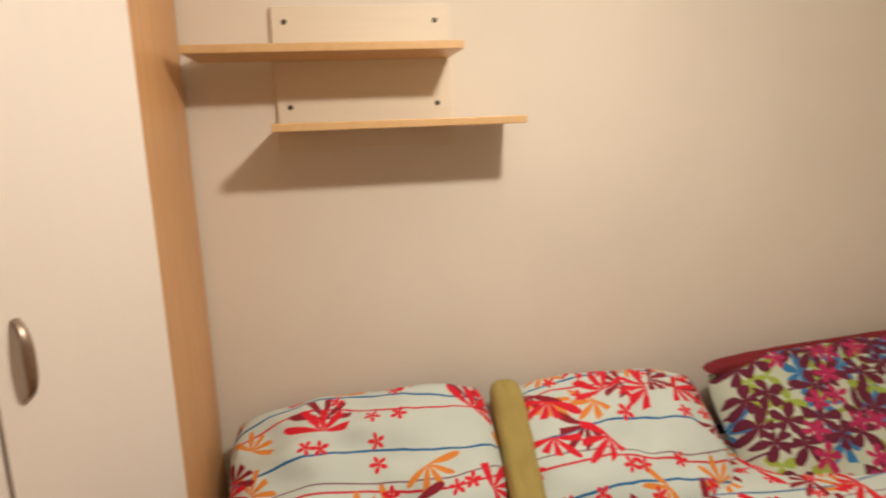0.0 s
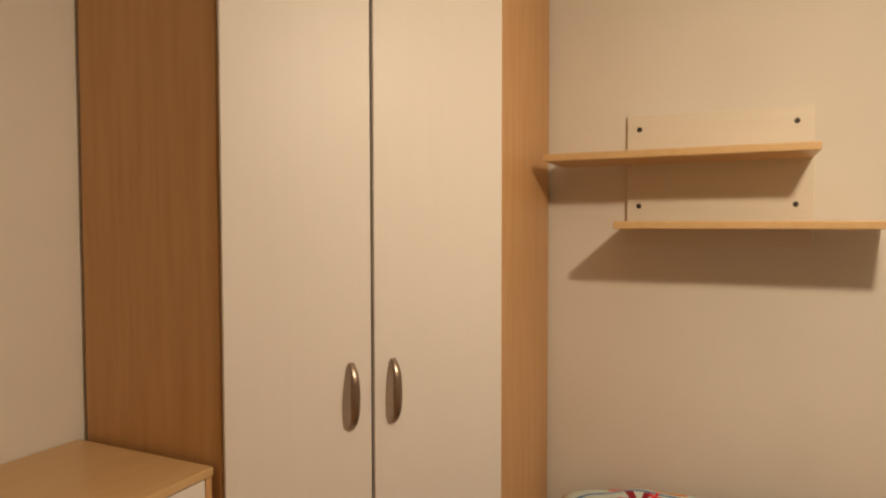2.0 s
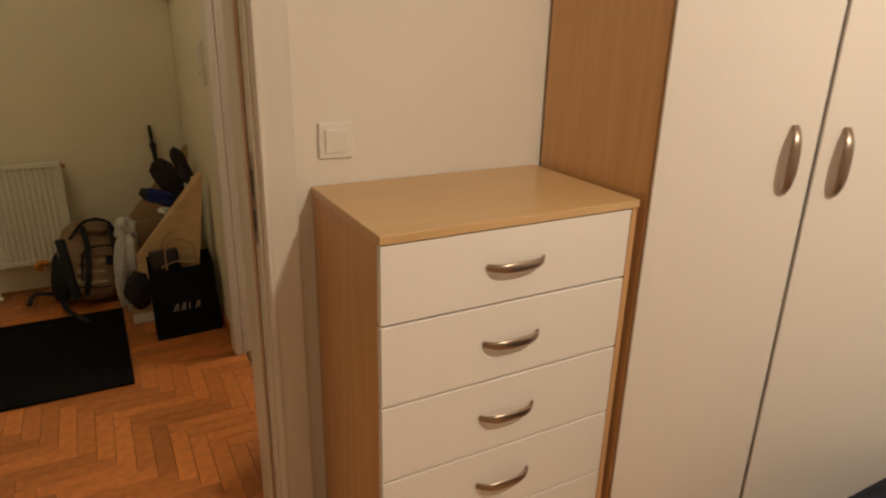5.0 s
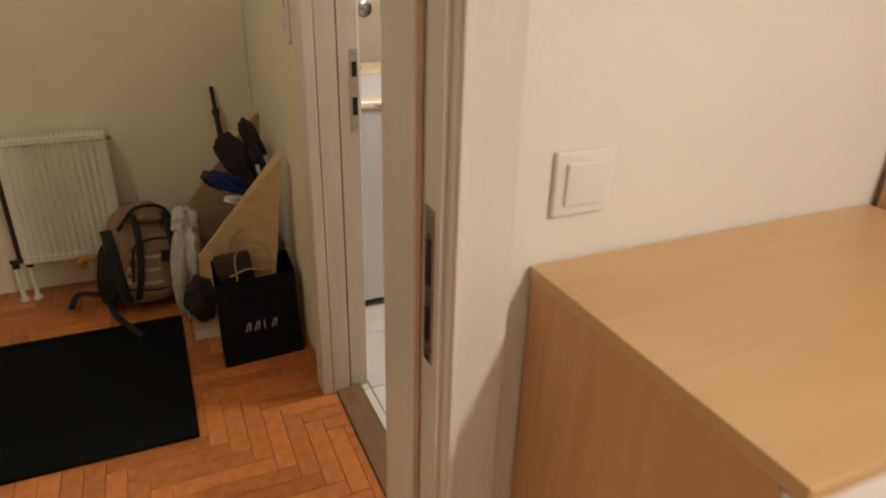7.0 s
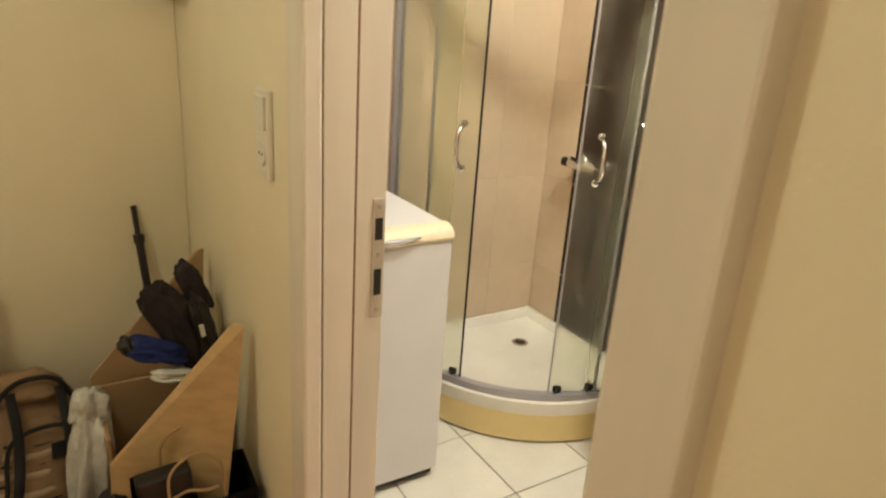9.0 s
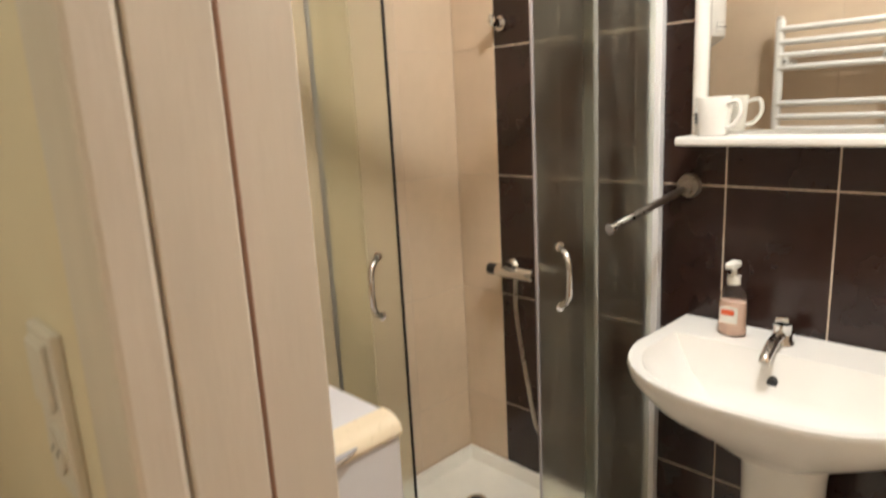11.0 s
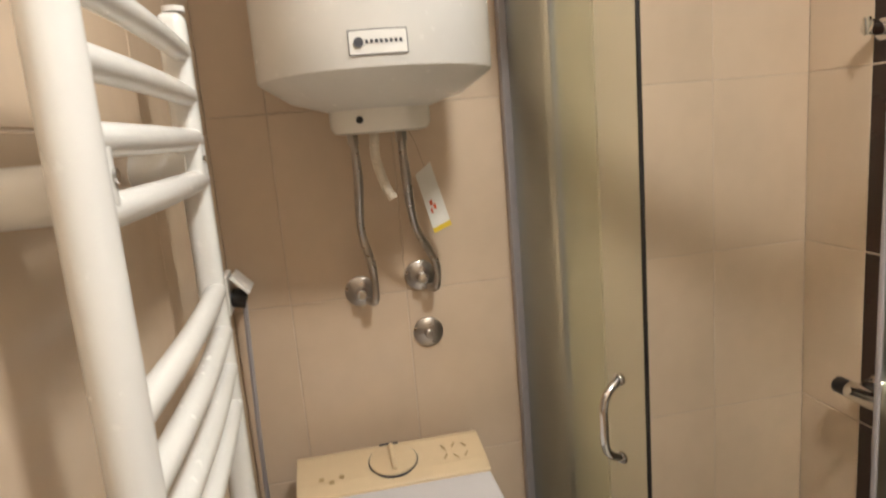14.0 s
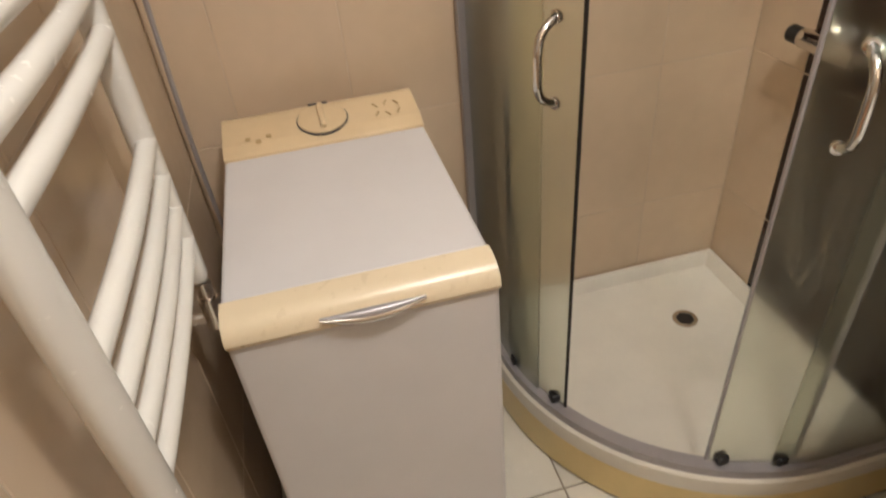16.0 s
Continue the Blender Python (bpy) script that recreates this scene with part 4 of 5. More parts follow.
def hall_clutter():
    # plywood sheets leaning on the wall, cut to a slope
    y = YH - 0.014
    p = thing("plywood_board", (-1.55, y, 0), "pale plywood board with a sloping edge leaning on the wall", "board", "boards leaning in the corner")
    part("sheet", slab([(-1.50, y - 0.10, 0.0), (-1.505, y - 0.012, 0.70), (-1.53, y - 0.03, 0.70), (-1.66, y - 0.31, 0.31), (-1.66, y - 0.33, 0.0)], (-1, 0.1, 0.1), 0.012, bevel=0.001), PLYWOOD, p)
    p = thing("plywood_board", (-1.95, y, 0), "brown board leaning in the corner behind the clothes", "board", "boards leaning in the corner")
    part("sheet", slab([(-1.93, y - 0.05, 0.0), (-1.94, y - 0.008, 0.745), (-1.942, y - 0.022, 0.745), (-1.965, y - 0.325, 0.395), (-1.965, y - 0.335, 0.0)], (-1, 0.1, 0.1), 0.012, bevel=0.001), CARD, p)
    p = thing("cardboard_box", (-1.80, y - 0.2, 0), "open brown cardboard box full of clothes", "box")
    for a, b in (((-1.90, y - 0.31, 0), (-1.70, y - 0.30, 0.36)), ((-1.90, y - 0.06, 0), (-1.70, y - 0.05, 0.40)), ((-1.70, y - 0.31, 0), (-1.69, y - 0.05, 0.30)), ((-1.91, y - 0.31, 0), (-1.90, y - 0.05, 0.40))):
        part("side", box(a, b, 0.002), CARD, p)
    part("bottom", box((-1.90, y - 0.30, 0.002), (-1.70, y - 0.06, 0.012)), CARD, p)

    def heap(c, size, seed, amp=0.25, sub=4):
        bm = bmesh.new()
        bmesh.ops.create_icosphere(bm, subdivisions=sub, radius=1)
        for v in bm.verts:
            d = v.co.copy()
            f = 1 + amp * noise.noise(d * 1.6 + Vector((seed, 0, 0))) + amp * 0.5 * noise.noise(d * 4 + Vector((0, seed, 0)))
            v.co = Vector((d.x * size[0], d.y * size[1], d.z * size[2])) * f
        bmesh.ops.translate(bm, verts=bm.verts, vec=c)
        return bm

    p = thing("jacket", (-1.83, y - 0.1, 0.4), "charcoal brown jacket crumpled on top of the box", "jacket")

    def drape(c, size, seed, tilt, folds=5.0, deep=0.16):
        """A crumpled length of cloth: a lump with long folds running down it."""
        bm = bmesh.new()
        bmesh.ops.create_icosphere(bm, subdivisions=5, radius=1)
        for v in bm.verts:
            d = v.co.copy()
            a = math.atan2(d.x, d.y)
            f = 1 + deep * math.sin(folds * a + 2.2 * noise.noise(d * 1.7 + Vector((seed, 0, 0)))) * (1 - abs(d.z)) ** 0.4
            f += 0.22 * noise.noise(d * 1.5 + Vector((0, seed, 0))) + 0.10 * noise.noise(d * 5 + Vector((seed, seed, 0)))
            sq = (abs(d.x) ** 3 + abs(d.y) ** 3 + abs(d.z) ** 3) ** (-1 / 3)
            v.co = Vector((d.x * size[0], d.y * size[1], d.z * size[2])) * f * sq
        bmesh.ops.translate(bm, verts=bm.verts, vec=c)
        return turned(bm, c, *tilt)

    part("body", drape((-1.83, y - 0.105, 0.58), (0.045, 0.052, 0.135), 2.0, (27, 0, 0), 6.0, 0.08), JACKET, p, "", True)
    part("hood", drape((-1.84, y - 0.058, 0.675), (0.036, 0.030, 0.075), 13.0, (24, 0, 0), 4.0, 0.05), JACKET, p, "", True)
    part("sleeve", drape((-1.80, y - 0.042, 0.555), (0.026, 0.026, 0.115), 9.0, (12, 0, 0), 5.0, 0.07), BLACK, p, "black sleeve", True)
    part("tag", turned(box((-1.767, y - 0.062, 0.565), (-1.764, y - 0.05, 0.60)), (-1.765, y - 0.05, 0.58), 8, 0, 0), PAPER, p, "white label")
    p = thing("blue_cloth", (-1.82, y - 0.2, 0.46), "rolled bright blue cloth with dark ends on the box", "cloth")
    part("roll", drape((-1.79, y - 0.17, 0.535), (0.035, 0.030, 0.075), 4.0, (66, 0, 0), 4.0, 0.2), BLUE, p, "", True)
    part("dark_end", drape((-1.79, y - 0.232, 0.562), (0.026, 0.02, 0.024), 7.0, (60, 0, 0)), BLACK, p, "dark cloth end", True)
    p = thing("paper_bundle", (-1.77, y - 0.15, 0.44), "crumpled white paper on the box", "paper")
    part("sheet", drape((-1.755, y - 0.14, 0.478), (0.025, 0.012, 0.05), 5.0, (80, 0, 0), 3.0, 0.3), PAPER, p, "", True)
    p = thing("plastic_bag", (-1.80, y - 0.36, 0), "thin whitish plastic bag slumped beside the box", "plastic bag")
    part("bag", drape((-1.80, y - 0.345, 0.20), (0.062, 0.05, 0.185), 3.0, (-4, 0, 0), 7.0, 0.18), PLASTICBAG, p, "", True)
    part("knot", drape((-1.80, y - 0.335, 0.40), (0.03, 0.035, 0.05), 11.0, (-12, 0, 0), 4.0, 0.3), PLASTICBAG, p, "gathered top", True)
    part("red_mark", turned(box((-1.742, y - 0.325, 0.275), (-1.738, y - 0.295, 0.325), 0.001), (-1.74, y - 0.31, 0.3), 0, -8, 0), REDINK, p, "red printed patch")
    p = thing("shoe_bag", (-1.67, y - 0.30, 0), "dark patterned cloth bag on papers", "bag")
    part("bag", heap((-1.655, y - 0.315, 0.145), (0.05, 0.06, 0.085), 8.0, 0.3), JACKET, p, "", True)
    p = thing("book", (-1.66, y - 0.31, 0), "pale closed book flat on the floor", "book")
    part("pages", box((-1.72, y - 0.36, 0.003), (-1.60, y - 0.26, 0.05), 0.002), PAPER, p)
    part("cover", box((-1.722, y - 0.362, 0.0505), (-1.598, y - 0.258, 0.054), 0.001), CARD, p)
    p = thing("black_pole", (-2.24, -1.77, 0), "slim black telescopic pole leaning in the corner", "pole")
    part("lower_tube", rod((-2.10, -1.735, 0.0), (-2.235, -1.775, 0.70), 0.012), BLACK, p, "", True)
    part("upper_tube", rod((-2.235, -1.775, 0.70), (-2.253, -1.781, 0.80), 0.0085), BLACK, p, "", True)
    part("clamp", rod((-2.232, -1.774, 0.685), (-2.237, -1.7755, 0.712), 0.016), BLACK, p, "", True)
    m = thing("door_mat", (-1.43, -2.4, 0), "black rubber door mat with a raised rim", "mat")
    part("mat", box((-1.80, -2.80, 0.001), (-1.055, -2.032, 0.009), 0.002), RUBBER, m)
    part("rim", box((-1.80, -2.80, 0.009), (-1.055, -2.775, 0.013), 0.001), RUBBER, m)
    part("rim", box((-1.80, -2.057, 0.009), (-1.055, -2.032, 0.013), 0.001), RUBBER, m)
    part("rim", box((-1.08, -2.775, 0.009), (-1.055, -2.057, 0.013), 0.001), RUBBER, m)
    part("rim", box((-1.80, -2.775, 0.009), (-1.775, -2.057, 0.013), 0.001), RUBBER, m)
    s = thing("switch_socket", (-1.375, YH, 1.165), "cream switch above a socket in one tall plate", "light switch")
    part("plate", box((-1.415, YH, 1.083), (-1.335, YH - 0.011, 1.25), 0.003), SWITCH, s)
    part("rocker", box((-1.402, YH - 0.011, 1.175), (-1.348, YH - 0.017, 1.238), 0.002), SWITCH, s)
    part("socket", rod((-1.375, YH - 0.010, 1.128), (-1.375, YH - 0.014, 1.128), 0.024), SWITCH, s)
    for dx in (-0.009, 0.009):
        part("hole", rod((-1.375 + dx, YH - 0.0135, 1.128), (-1.375 + dx, YH - 0.0148, 1.128), 0.003, seg=8), BLACK, s)


radiator()
coat_rack()
backpack()
paper_bag()
hall_clutter()


# ---------- bathroom ----------
ARC_C, ARC_R = Vector((-2.085, -0.335, 0)), 0.562


def arc(r, a0, a1, n):
    """Points on the round front of the shower; angles from +x towards -y, in degrees."""
    return [ARC_C + Vector((r * math.cos(radians(a)), -r * math.sin(radians(a)), 0)) for a in [a0 + (a1 - a0) * i / n for i in range(n + 1)]]


def front_line(r):
    """The whole front from the north wall round to the west wall."""
    return [Vector((ARC_C.x + r, YN - 0.001, 0))] + arc(r, 0, 90, 28) + [Vector((XW + 0.001, ARC_C.y - r, 0))]


def curved_plate(points, z0, z1, thick, inward=True):
    """An upright plate along points."""
    bm = bmesh.new()
    rows = []
    for i, p in enumerate(points):
        d = (points[min(i + 1, len(points) - 1)] - points[max(i - 1, 0)]).normalized()
        n = Vector((-d.y, d.x, 0)) * thick / 2
        rows.append([bm.verts.new((q.x, q.y, z)) for q, z in ((p - n, z0), (p + n, z0), (p + n, z1), (p - n, z1))])
    for a, b in zip(rows, rows[1:]):
        for j in range(4):
            bm.faces.new((a[j], a[(j + 1) % 4], b[(j + 1) % 4], b[j]))
    bm.faces.new(rows[0])
    bm.faces.new(rows[-1])
    return bm


def shower():
    tray = thing("shower_tray", (-1.95, -0.5, 0), "white quadrant shower tray with a yellowed apron", "shower tray")
    line = [(p.x, p.y) for p in front_line(ARC_R - 0.005)]
    corner = [(XW + 0.001, YN - 0.001)]
    outer = [(p.x, p.y) for p in front_line(ARC_R + 0.012)]
    part("apron", curved_plate(front_line(ARC_R + 0.004), 0.012, 0.125, 0.012), APRON, tray, "yellowed front apron", True)
    # basin: rim, sloping walls, sunk floor
    bm = bmesh.new()
    cx, cy = -1.965, -0.455
    ring_out = [Vector((x, y, 0)) for x, y in outer + corner]
    def ring(k, z):
        return [bm.verts.new((cx + (p.x - cx) * k, cy + (p.y - cy) * k, z)) for p in ring_out]
    rows = [ring(0.985, 0.10), ring(1.0, 0.126), ring(1.0, 0.165), ring(0.985, 0.172), ring(0.945, 0.171), ring(0.925, 0.162), ring(0.89, 0.136), ring(0.80, 0.124), ring(0.2, 0.118)]
    for a, b in zip(rows, rows[1:]):
        for j in range(len(a)):
            bm.faces.new((a[j], a[(j + 1) % len(a)], b[(j + 1) % len(b)], b[j]))
    bm.faces.new(rows[-1])
    part("basin", bm, ACRYL, tray, "", True)
    d = part("drain", lathe([(0.034, 0.0), (0.034, 0.003), (0.024, 0.004), (0.022, 0.001)], (-2.06, -0.35, 0.1205), 24), CHROME, tray, "round chrome drain", True)
    part("drain_hole", rod((-2.06, -0.35, 0.1195), (-2.06, -0.35, 0.1228), 0.026), BLACK, d)

    e = thing("shower_enclosure", (-1.95, -0.5, 0.172), "quadrant shower enclosure of limed glass in white aluminium", "shower enclosure")
    r = ARC_R - 0.01
    part("top_rail", curved_plate(front_line(r), 1.873, 1.923, 0.034), ALU, e, "curved white top rail", True)
    part("bottom_rail", curved_plate(front_line(r), 0.172, 0.196, 0.03), GREYALU, e, "curved grey bottom rail", True)
    part("wall_profile", box((ARC_C.x + r - 0.017, YN - 0.001, 0.172), (ARC_C.x + r + 0.017, YN - 0.026, 1.923), 0.003), ALU, e, "white wall profile")
    part("wall_profile", box((XW + 0.001, ARC_C.y - r - 0.017, 0.172), (XW + 0.026, ARC_C.y - r + 0.017, 1.915), 0.003), GREYALU, e, "grey wall profile")
    def pane(name, pts, z0=0.19, z1=1.88):
        ob = part(name, curved_plate(pts, z0, z1, 0.005), GLASS, e, "limed clear glass", True)
        ob.visible_shadow = False
        return ob
    left = [Vector((XW + 0.02, ARC_C.y - r + 0.002, 0))] + [p for p in arc(r - 0.002, 90, 70, 6)]
    right = [Vector((ARC_C.x + r - 0.002, YN - 0.02, 0))] + [p for p in arc(r - 0.002, 0, 14, 5)]
    pane("fixed_pane", left)
    pane("fixed_pane", right)
    ri = r - 0.010
    for a0, a1, edge in ((83, 61.5, 61.5), (9, 27.5, 27.5)):
        door = pane("sliding_door", arc(ri, a0, a1, 9))
        p = arc(ri, edge, edge + 0.1, 1)[0]
        part("seal", rod((p.x, p.y, 0.195), (p.x, p.y, 1.872), 0.004, seg=8), BLACK if edge > 40 else GREYALU, door, "dark rubber edge seal" if edge > 40 else "grey edge seal")
        q = arc(ri, a0, a0 + 0.1, 1)[0]
        part("seal", rod((q.x, q.y, 0.195), (q.x, q.y, 1.872), 0.006, seg=8), GREYALU, door, "grey edge strip")
        hang = edge + (5.5 if edge > 40 else -6.0)
        base = arc(ri + 0.003, hang, hang + 0.1, 1)[0]
        out = (base - ARC_C).normalized()
        side = Vector((-out.y, out.x, 0)) * (1 if edge > 40 else -1)
        pts = []
        for i in range(21):
            t = -1 + i / 10
            k = (1 - abs(t) ** 5)
            pts.append(base + out * (0.002 + 0.042 * k) + Vector((0, 0, 1.02 + 0.073 * t)))
        part("handle", tube(pts, 0.0075, 12, up=side), CHROME, door, "bowed chrome handle", True)
        for s in (-1, 1):
            part("screw_cap", rod(base + Vector((0, 0, 1.02 + 0.073 * s)), base + out * 0.006 + Vector((0, 0, 1.02 + 0.073 * s)), 0.011), CHROME, door)
        for ang in (edge + (3 if edge > 40 else -3), a0 + (-3 if edge > 40 else 3)):
            c = arc(ri + 0.004, ang, ang + 0.1, 1)[0]
            part("roller", box(c + Vector((-0.012, -0.012, 0.2)), c + Vector((0.012, 0.012, 0.222)), 0.004), BLACK, door, "black guide roller")

    m = thing("shower_mixer", (-1.98, YN, 0.89), "chrome shower mixer with a hanging hose", "shower mixer")
    part("body", rod((-2.06, YN - 0.055, 0.895), (-1.91, YN - 0.055, 0.895), 0.021, bevel=0.004), CHROME, m, "", True)
    for x in (-2.045, -1.925):
        part("union", rod((x, YN, 0.895), (x, YN - 0.045, 0.895), 0.019), CHROME, m, "", True)
        part("rosette", rod((x, YN, 0.895), (x, YN - 0.01, 0.895), 0.03, 0.024), CHROME, m, "", True)
    part("lever", rod((-1.985, YN - 0.06, 0.905), (-1.985, YN - 0.13, 0.935), 0.011, 0.008), CHROME, m, "", True)
    part("knob", rod((-2.093, YN - 0.055, 0.895), (-2.062, YN - 0.055, 0.895), 0.019), BLACK, m, "dark knob", True)
    part("hose", tube(smooth_path([(-1.985, YN - 0.055, 0.875), (-1.98, YN - 0.06, 0.75), (-1.95, YN - 0.05, 0.52), (-1.92, YN - 0.04, 0.36), (-1.86, YN - 0.05, 0.40), (-1.83, YN - 0.04, 0.7), (-1.82, YN - 0.03, 1.1)]), 0.007, 8), STEEL, m, "steel shower hose", True)
    h = thing("shower_hook", (-2.055, YN, 1.66), "small chrome holder for the hand shower", "shower holder")
    part("base", rod((-2.055, YN, 1.665), (-2.055, YN - 0.012, 1.665), 0.022), CHROME, h, "", True)
    part("fork", rod((-2.055, YN - 0.012, 1.665), (-2.055, YN - 0.05, 1.672), 0.013, 0.016), CHROME, h, "", True)
    part("lip", rod((-2.055, YN - 0.047, 1.655), (-2.055, YN - 0.05, 1.69), 0.008), CHROME, h, "", True)


def swing_arm():
    a = thing("towel_bar", (-1.445, YN, 1.19), "dark chrome towel arm on a round rosette", "towel bar")
    part("rosette", rod((-1.445, YN, 1.195), (-1.445, YN - 0.014, 1.195), 0.032, 0.028, 28), STEEL, a, "", True)
    part("hub", rod((-1.445, YN - 0.012, 1.193), (-1.445, YN - 0.035, 1.19), 0.015), STEEL, a, "", True)
    part("arm", rod((-1.445, YN - 0.03, 1.19), (-1.466, YN - 0.335, 1.14), 0.0095), STEEL, a, "", True)
    part("tip", rod((-1.466, YN - 0.335, 1.14), (-1.467, YN - 0.35, 1.138), 0.012), CHROME, a, "", True)


def basin():
    cx, w = -1.132, 0.312
    b = thing("washbasin", (cx, -0.40, 0), "white ceramic pedestal washbasin with a rounded front", "washbasin")
    def outline(k, front, back):
        pts = [(cx + w * k, back), (cx - w * k, back)]
        n = 22
        for i in range(n + 1):
            t = math.pi * i / n
            x = -math.cos(t)
            y = math.sin(t) ** 0.8 if 0 < i < n else 0
            x = math.copysign(abs(x) ** 0.85, x)
            pts.append((cx + x * w * k * (1.0 if i in (0, n) else 1.02), back - 0.19 - (front * 0.93) * y))
        return pts
    bm = bmesh.new()
    def ring(k, front, back, z, shift=0.0):
        return [bm.verts.new((x, y + shift, z)) for x, y in outline(k, front, back)]
    yb = YN - 0.003
    rows = [ring(0.30, 0.08, yb - 0.05, 0.665), ring(0.55, 0.15, yb - 0.02, 0.70), ring(0.85, 0.27, yb, 0.765), ring(0.98, 0.31, yb, 0.815), ring(1.0, 0.32, yb, 0.84), ring(0.985, 0.313, yb - 0.005, 0.852), ring(0.93, 0.29, yb - 0.02, 0.852)]
    for a, c in zip(rows, rows[1:]):
        for j in range(len(a)):
            bm.faces.new((a[j], a[(j + 1) % len(a)], c[(j + 1) % len(c)], c[j]))
    # bowl, set towards the front
    last = rows[-1]
    n = len(last)
    bowl = []
    for k, z in ((1.0, 0.849), (0.93, 0.82), (0.78, 0.765), (0.5, 0.725), (0.12, 0.715)):
        rr = []
        for v in last:
            p = v.co
            y = min(p.y, yb - 0.13)
            rr.append(bm.verts.new((cx + (p.x - cx) * 0.94 * k, (yb - 0.285) + (y - (yb - 0.285)) * 0.93 * k, z)))
        bowl.append(rr)
    for a, c in zip([last] + bowl, bowl):
        for j in range(n):
            bm.faces.new((a[j], a[(j + 1) % n], c[(j + 1) % n], c[j]))
    bm.faces.new(bowl[-1])
    bm.faces.new(rows[0])
    bmesh.ops.remove_doubles(bm, verts=bm.verts, dist=0.0005)
    part("bowl", bm, CERAMIC, b, "", True)
    part("pedestal", lathe([(0.10, 0.0), (0.105, 0.02), (0.088, 0.10), (0.082, 0.4), (0.088, 0.6), (0.12, 0.70)], (cx, -0.31, 0), 28), CERAMIC, b, "", True)
    part("drain", lathe([(0.022, 0), (0.022, 0.002), (0.012, 0.003)], (cx, yb - 0.285, 0.7155), 20), CHROME, b, "chrome drain", True)
    part("overflow", rod((-1.166, yb - 0.15, 0.792), (-1.166, yb - 0.168, 0.788), 0.011), BLACK, b, "dark overflow hole")
    t = thing("basin_tap", (-1.178, -0.225, 0.852), "chrome lever tap on the washbasin", "tap")
    part("body", lathe([(0.026, 0), (0.026, 0.006), (0.021, 0.012), (0.020, 0.045), (0.022, 0.05)], (-1.178, -0.225, 0.851), 24), CHROME, t, "", True)
    part("spout", tube(smooth_path([(-1.178, -0.235, 0.875), (-1.178, -0.28, 0.872), (-1.178, -0.325, 0.85), (-1.178, -0.335, 0.838)]), 0.013, 12), CHROME, t, "", True)
    part("lever", turned(box((-1.193, -0.245, 0.902), (-1.163, -0.175, 0.914), 0.004), (-1.178, -0.225, 0.905), -14, 0, 8), CHROME, t, "", True)
    s = thing("soap_bottle", (-1.29, -0.232, 0.852), "clear pump bottle of pink liquid soap on the washbasin", "soap dispenser")
    def flask(profile):
        bm = bmesh.new()
        lathe(profile, (-1.29, -0.232, 0.852), 28, bm)
        for v in bm.verts:
            v.co.y = -0.232 + (v.co.y + 0.232) * 0.6
        return bm
    part("liquid", flask([(0.026, 0.001), (0.032, 0.006), (0.032, 0.075), (0.029, 0.085)]), SOAP, s, "pink liquid", True)
    part("bottle", flask([(0.027, 0.0), (0.033, 0.004), (0.033, 0.085), (0.029, 0.105), (0.016, 0.12), (0.014, 0.128)]), CLEARPLASTIC, s, "", True)
    part("label", box((-1.312, -0.2515, 0.885), (-1.27, -0.2535, 0.925), 0.002), PAPER, s, "pale label with red print")
    part("label_print", box((-1.308, -0.2536, 0.905), (-1.278, -0.2542, 0.918), 0.001), REDINK, s)
    part("collar", rod((-1.29, -0.232, 0.978), (-1.29, -0.232, 0.998), 0.015), PAPER, s, "", True)
    part("stem", rod((-1.29, -0.232, 0.998), (-1.29, -0.232, 1.02), 0.006), PAPER, s, "", True)
    part("pump_head", box((-1.302, -0.262, 1.018), (-1.278, -0.216, 1.034), 0.005), PAPER, s, "white pump head")


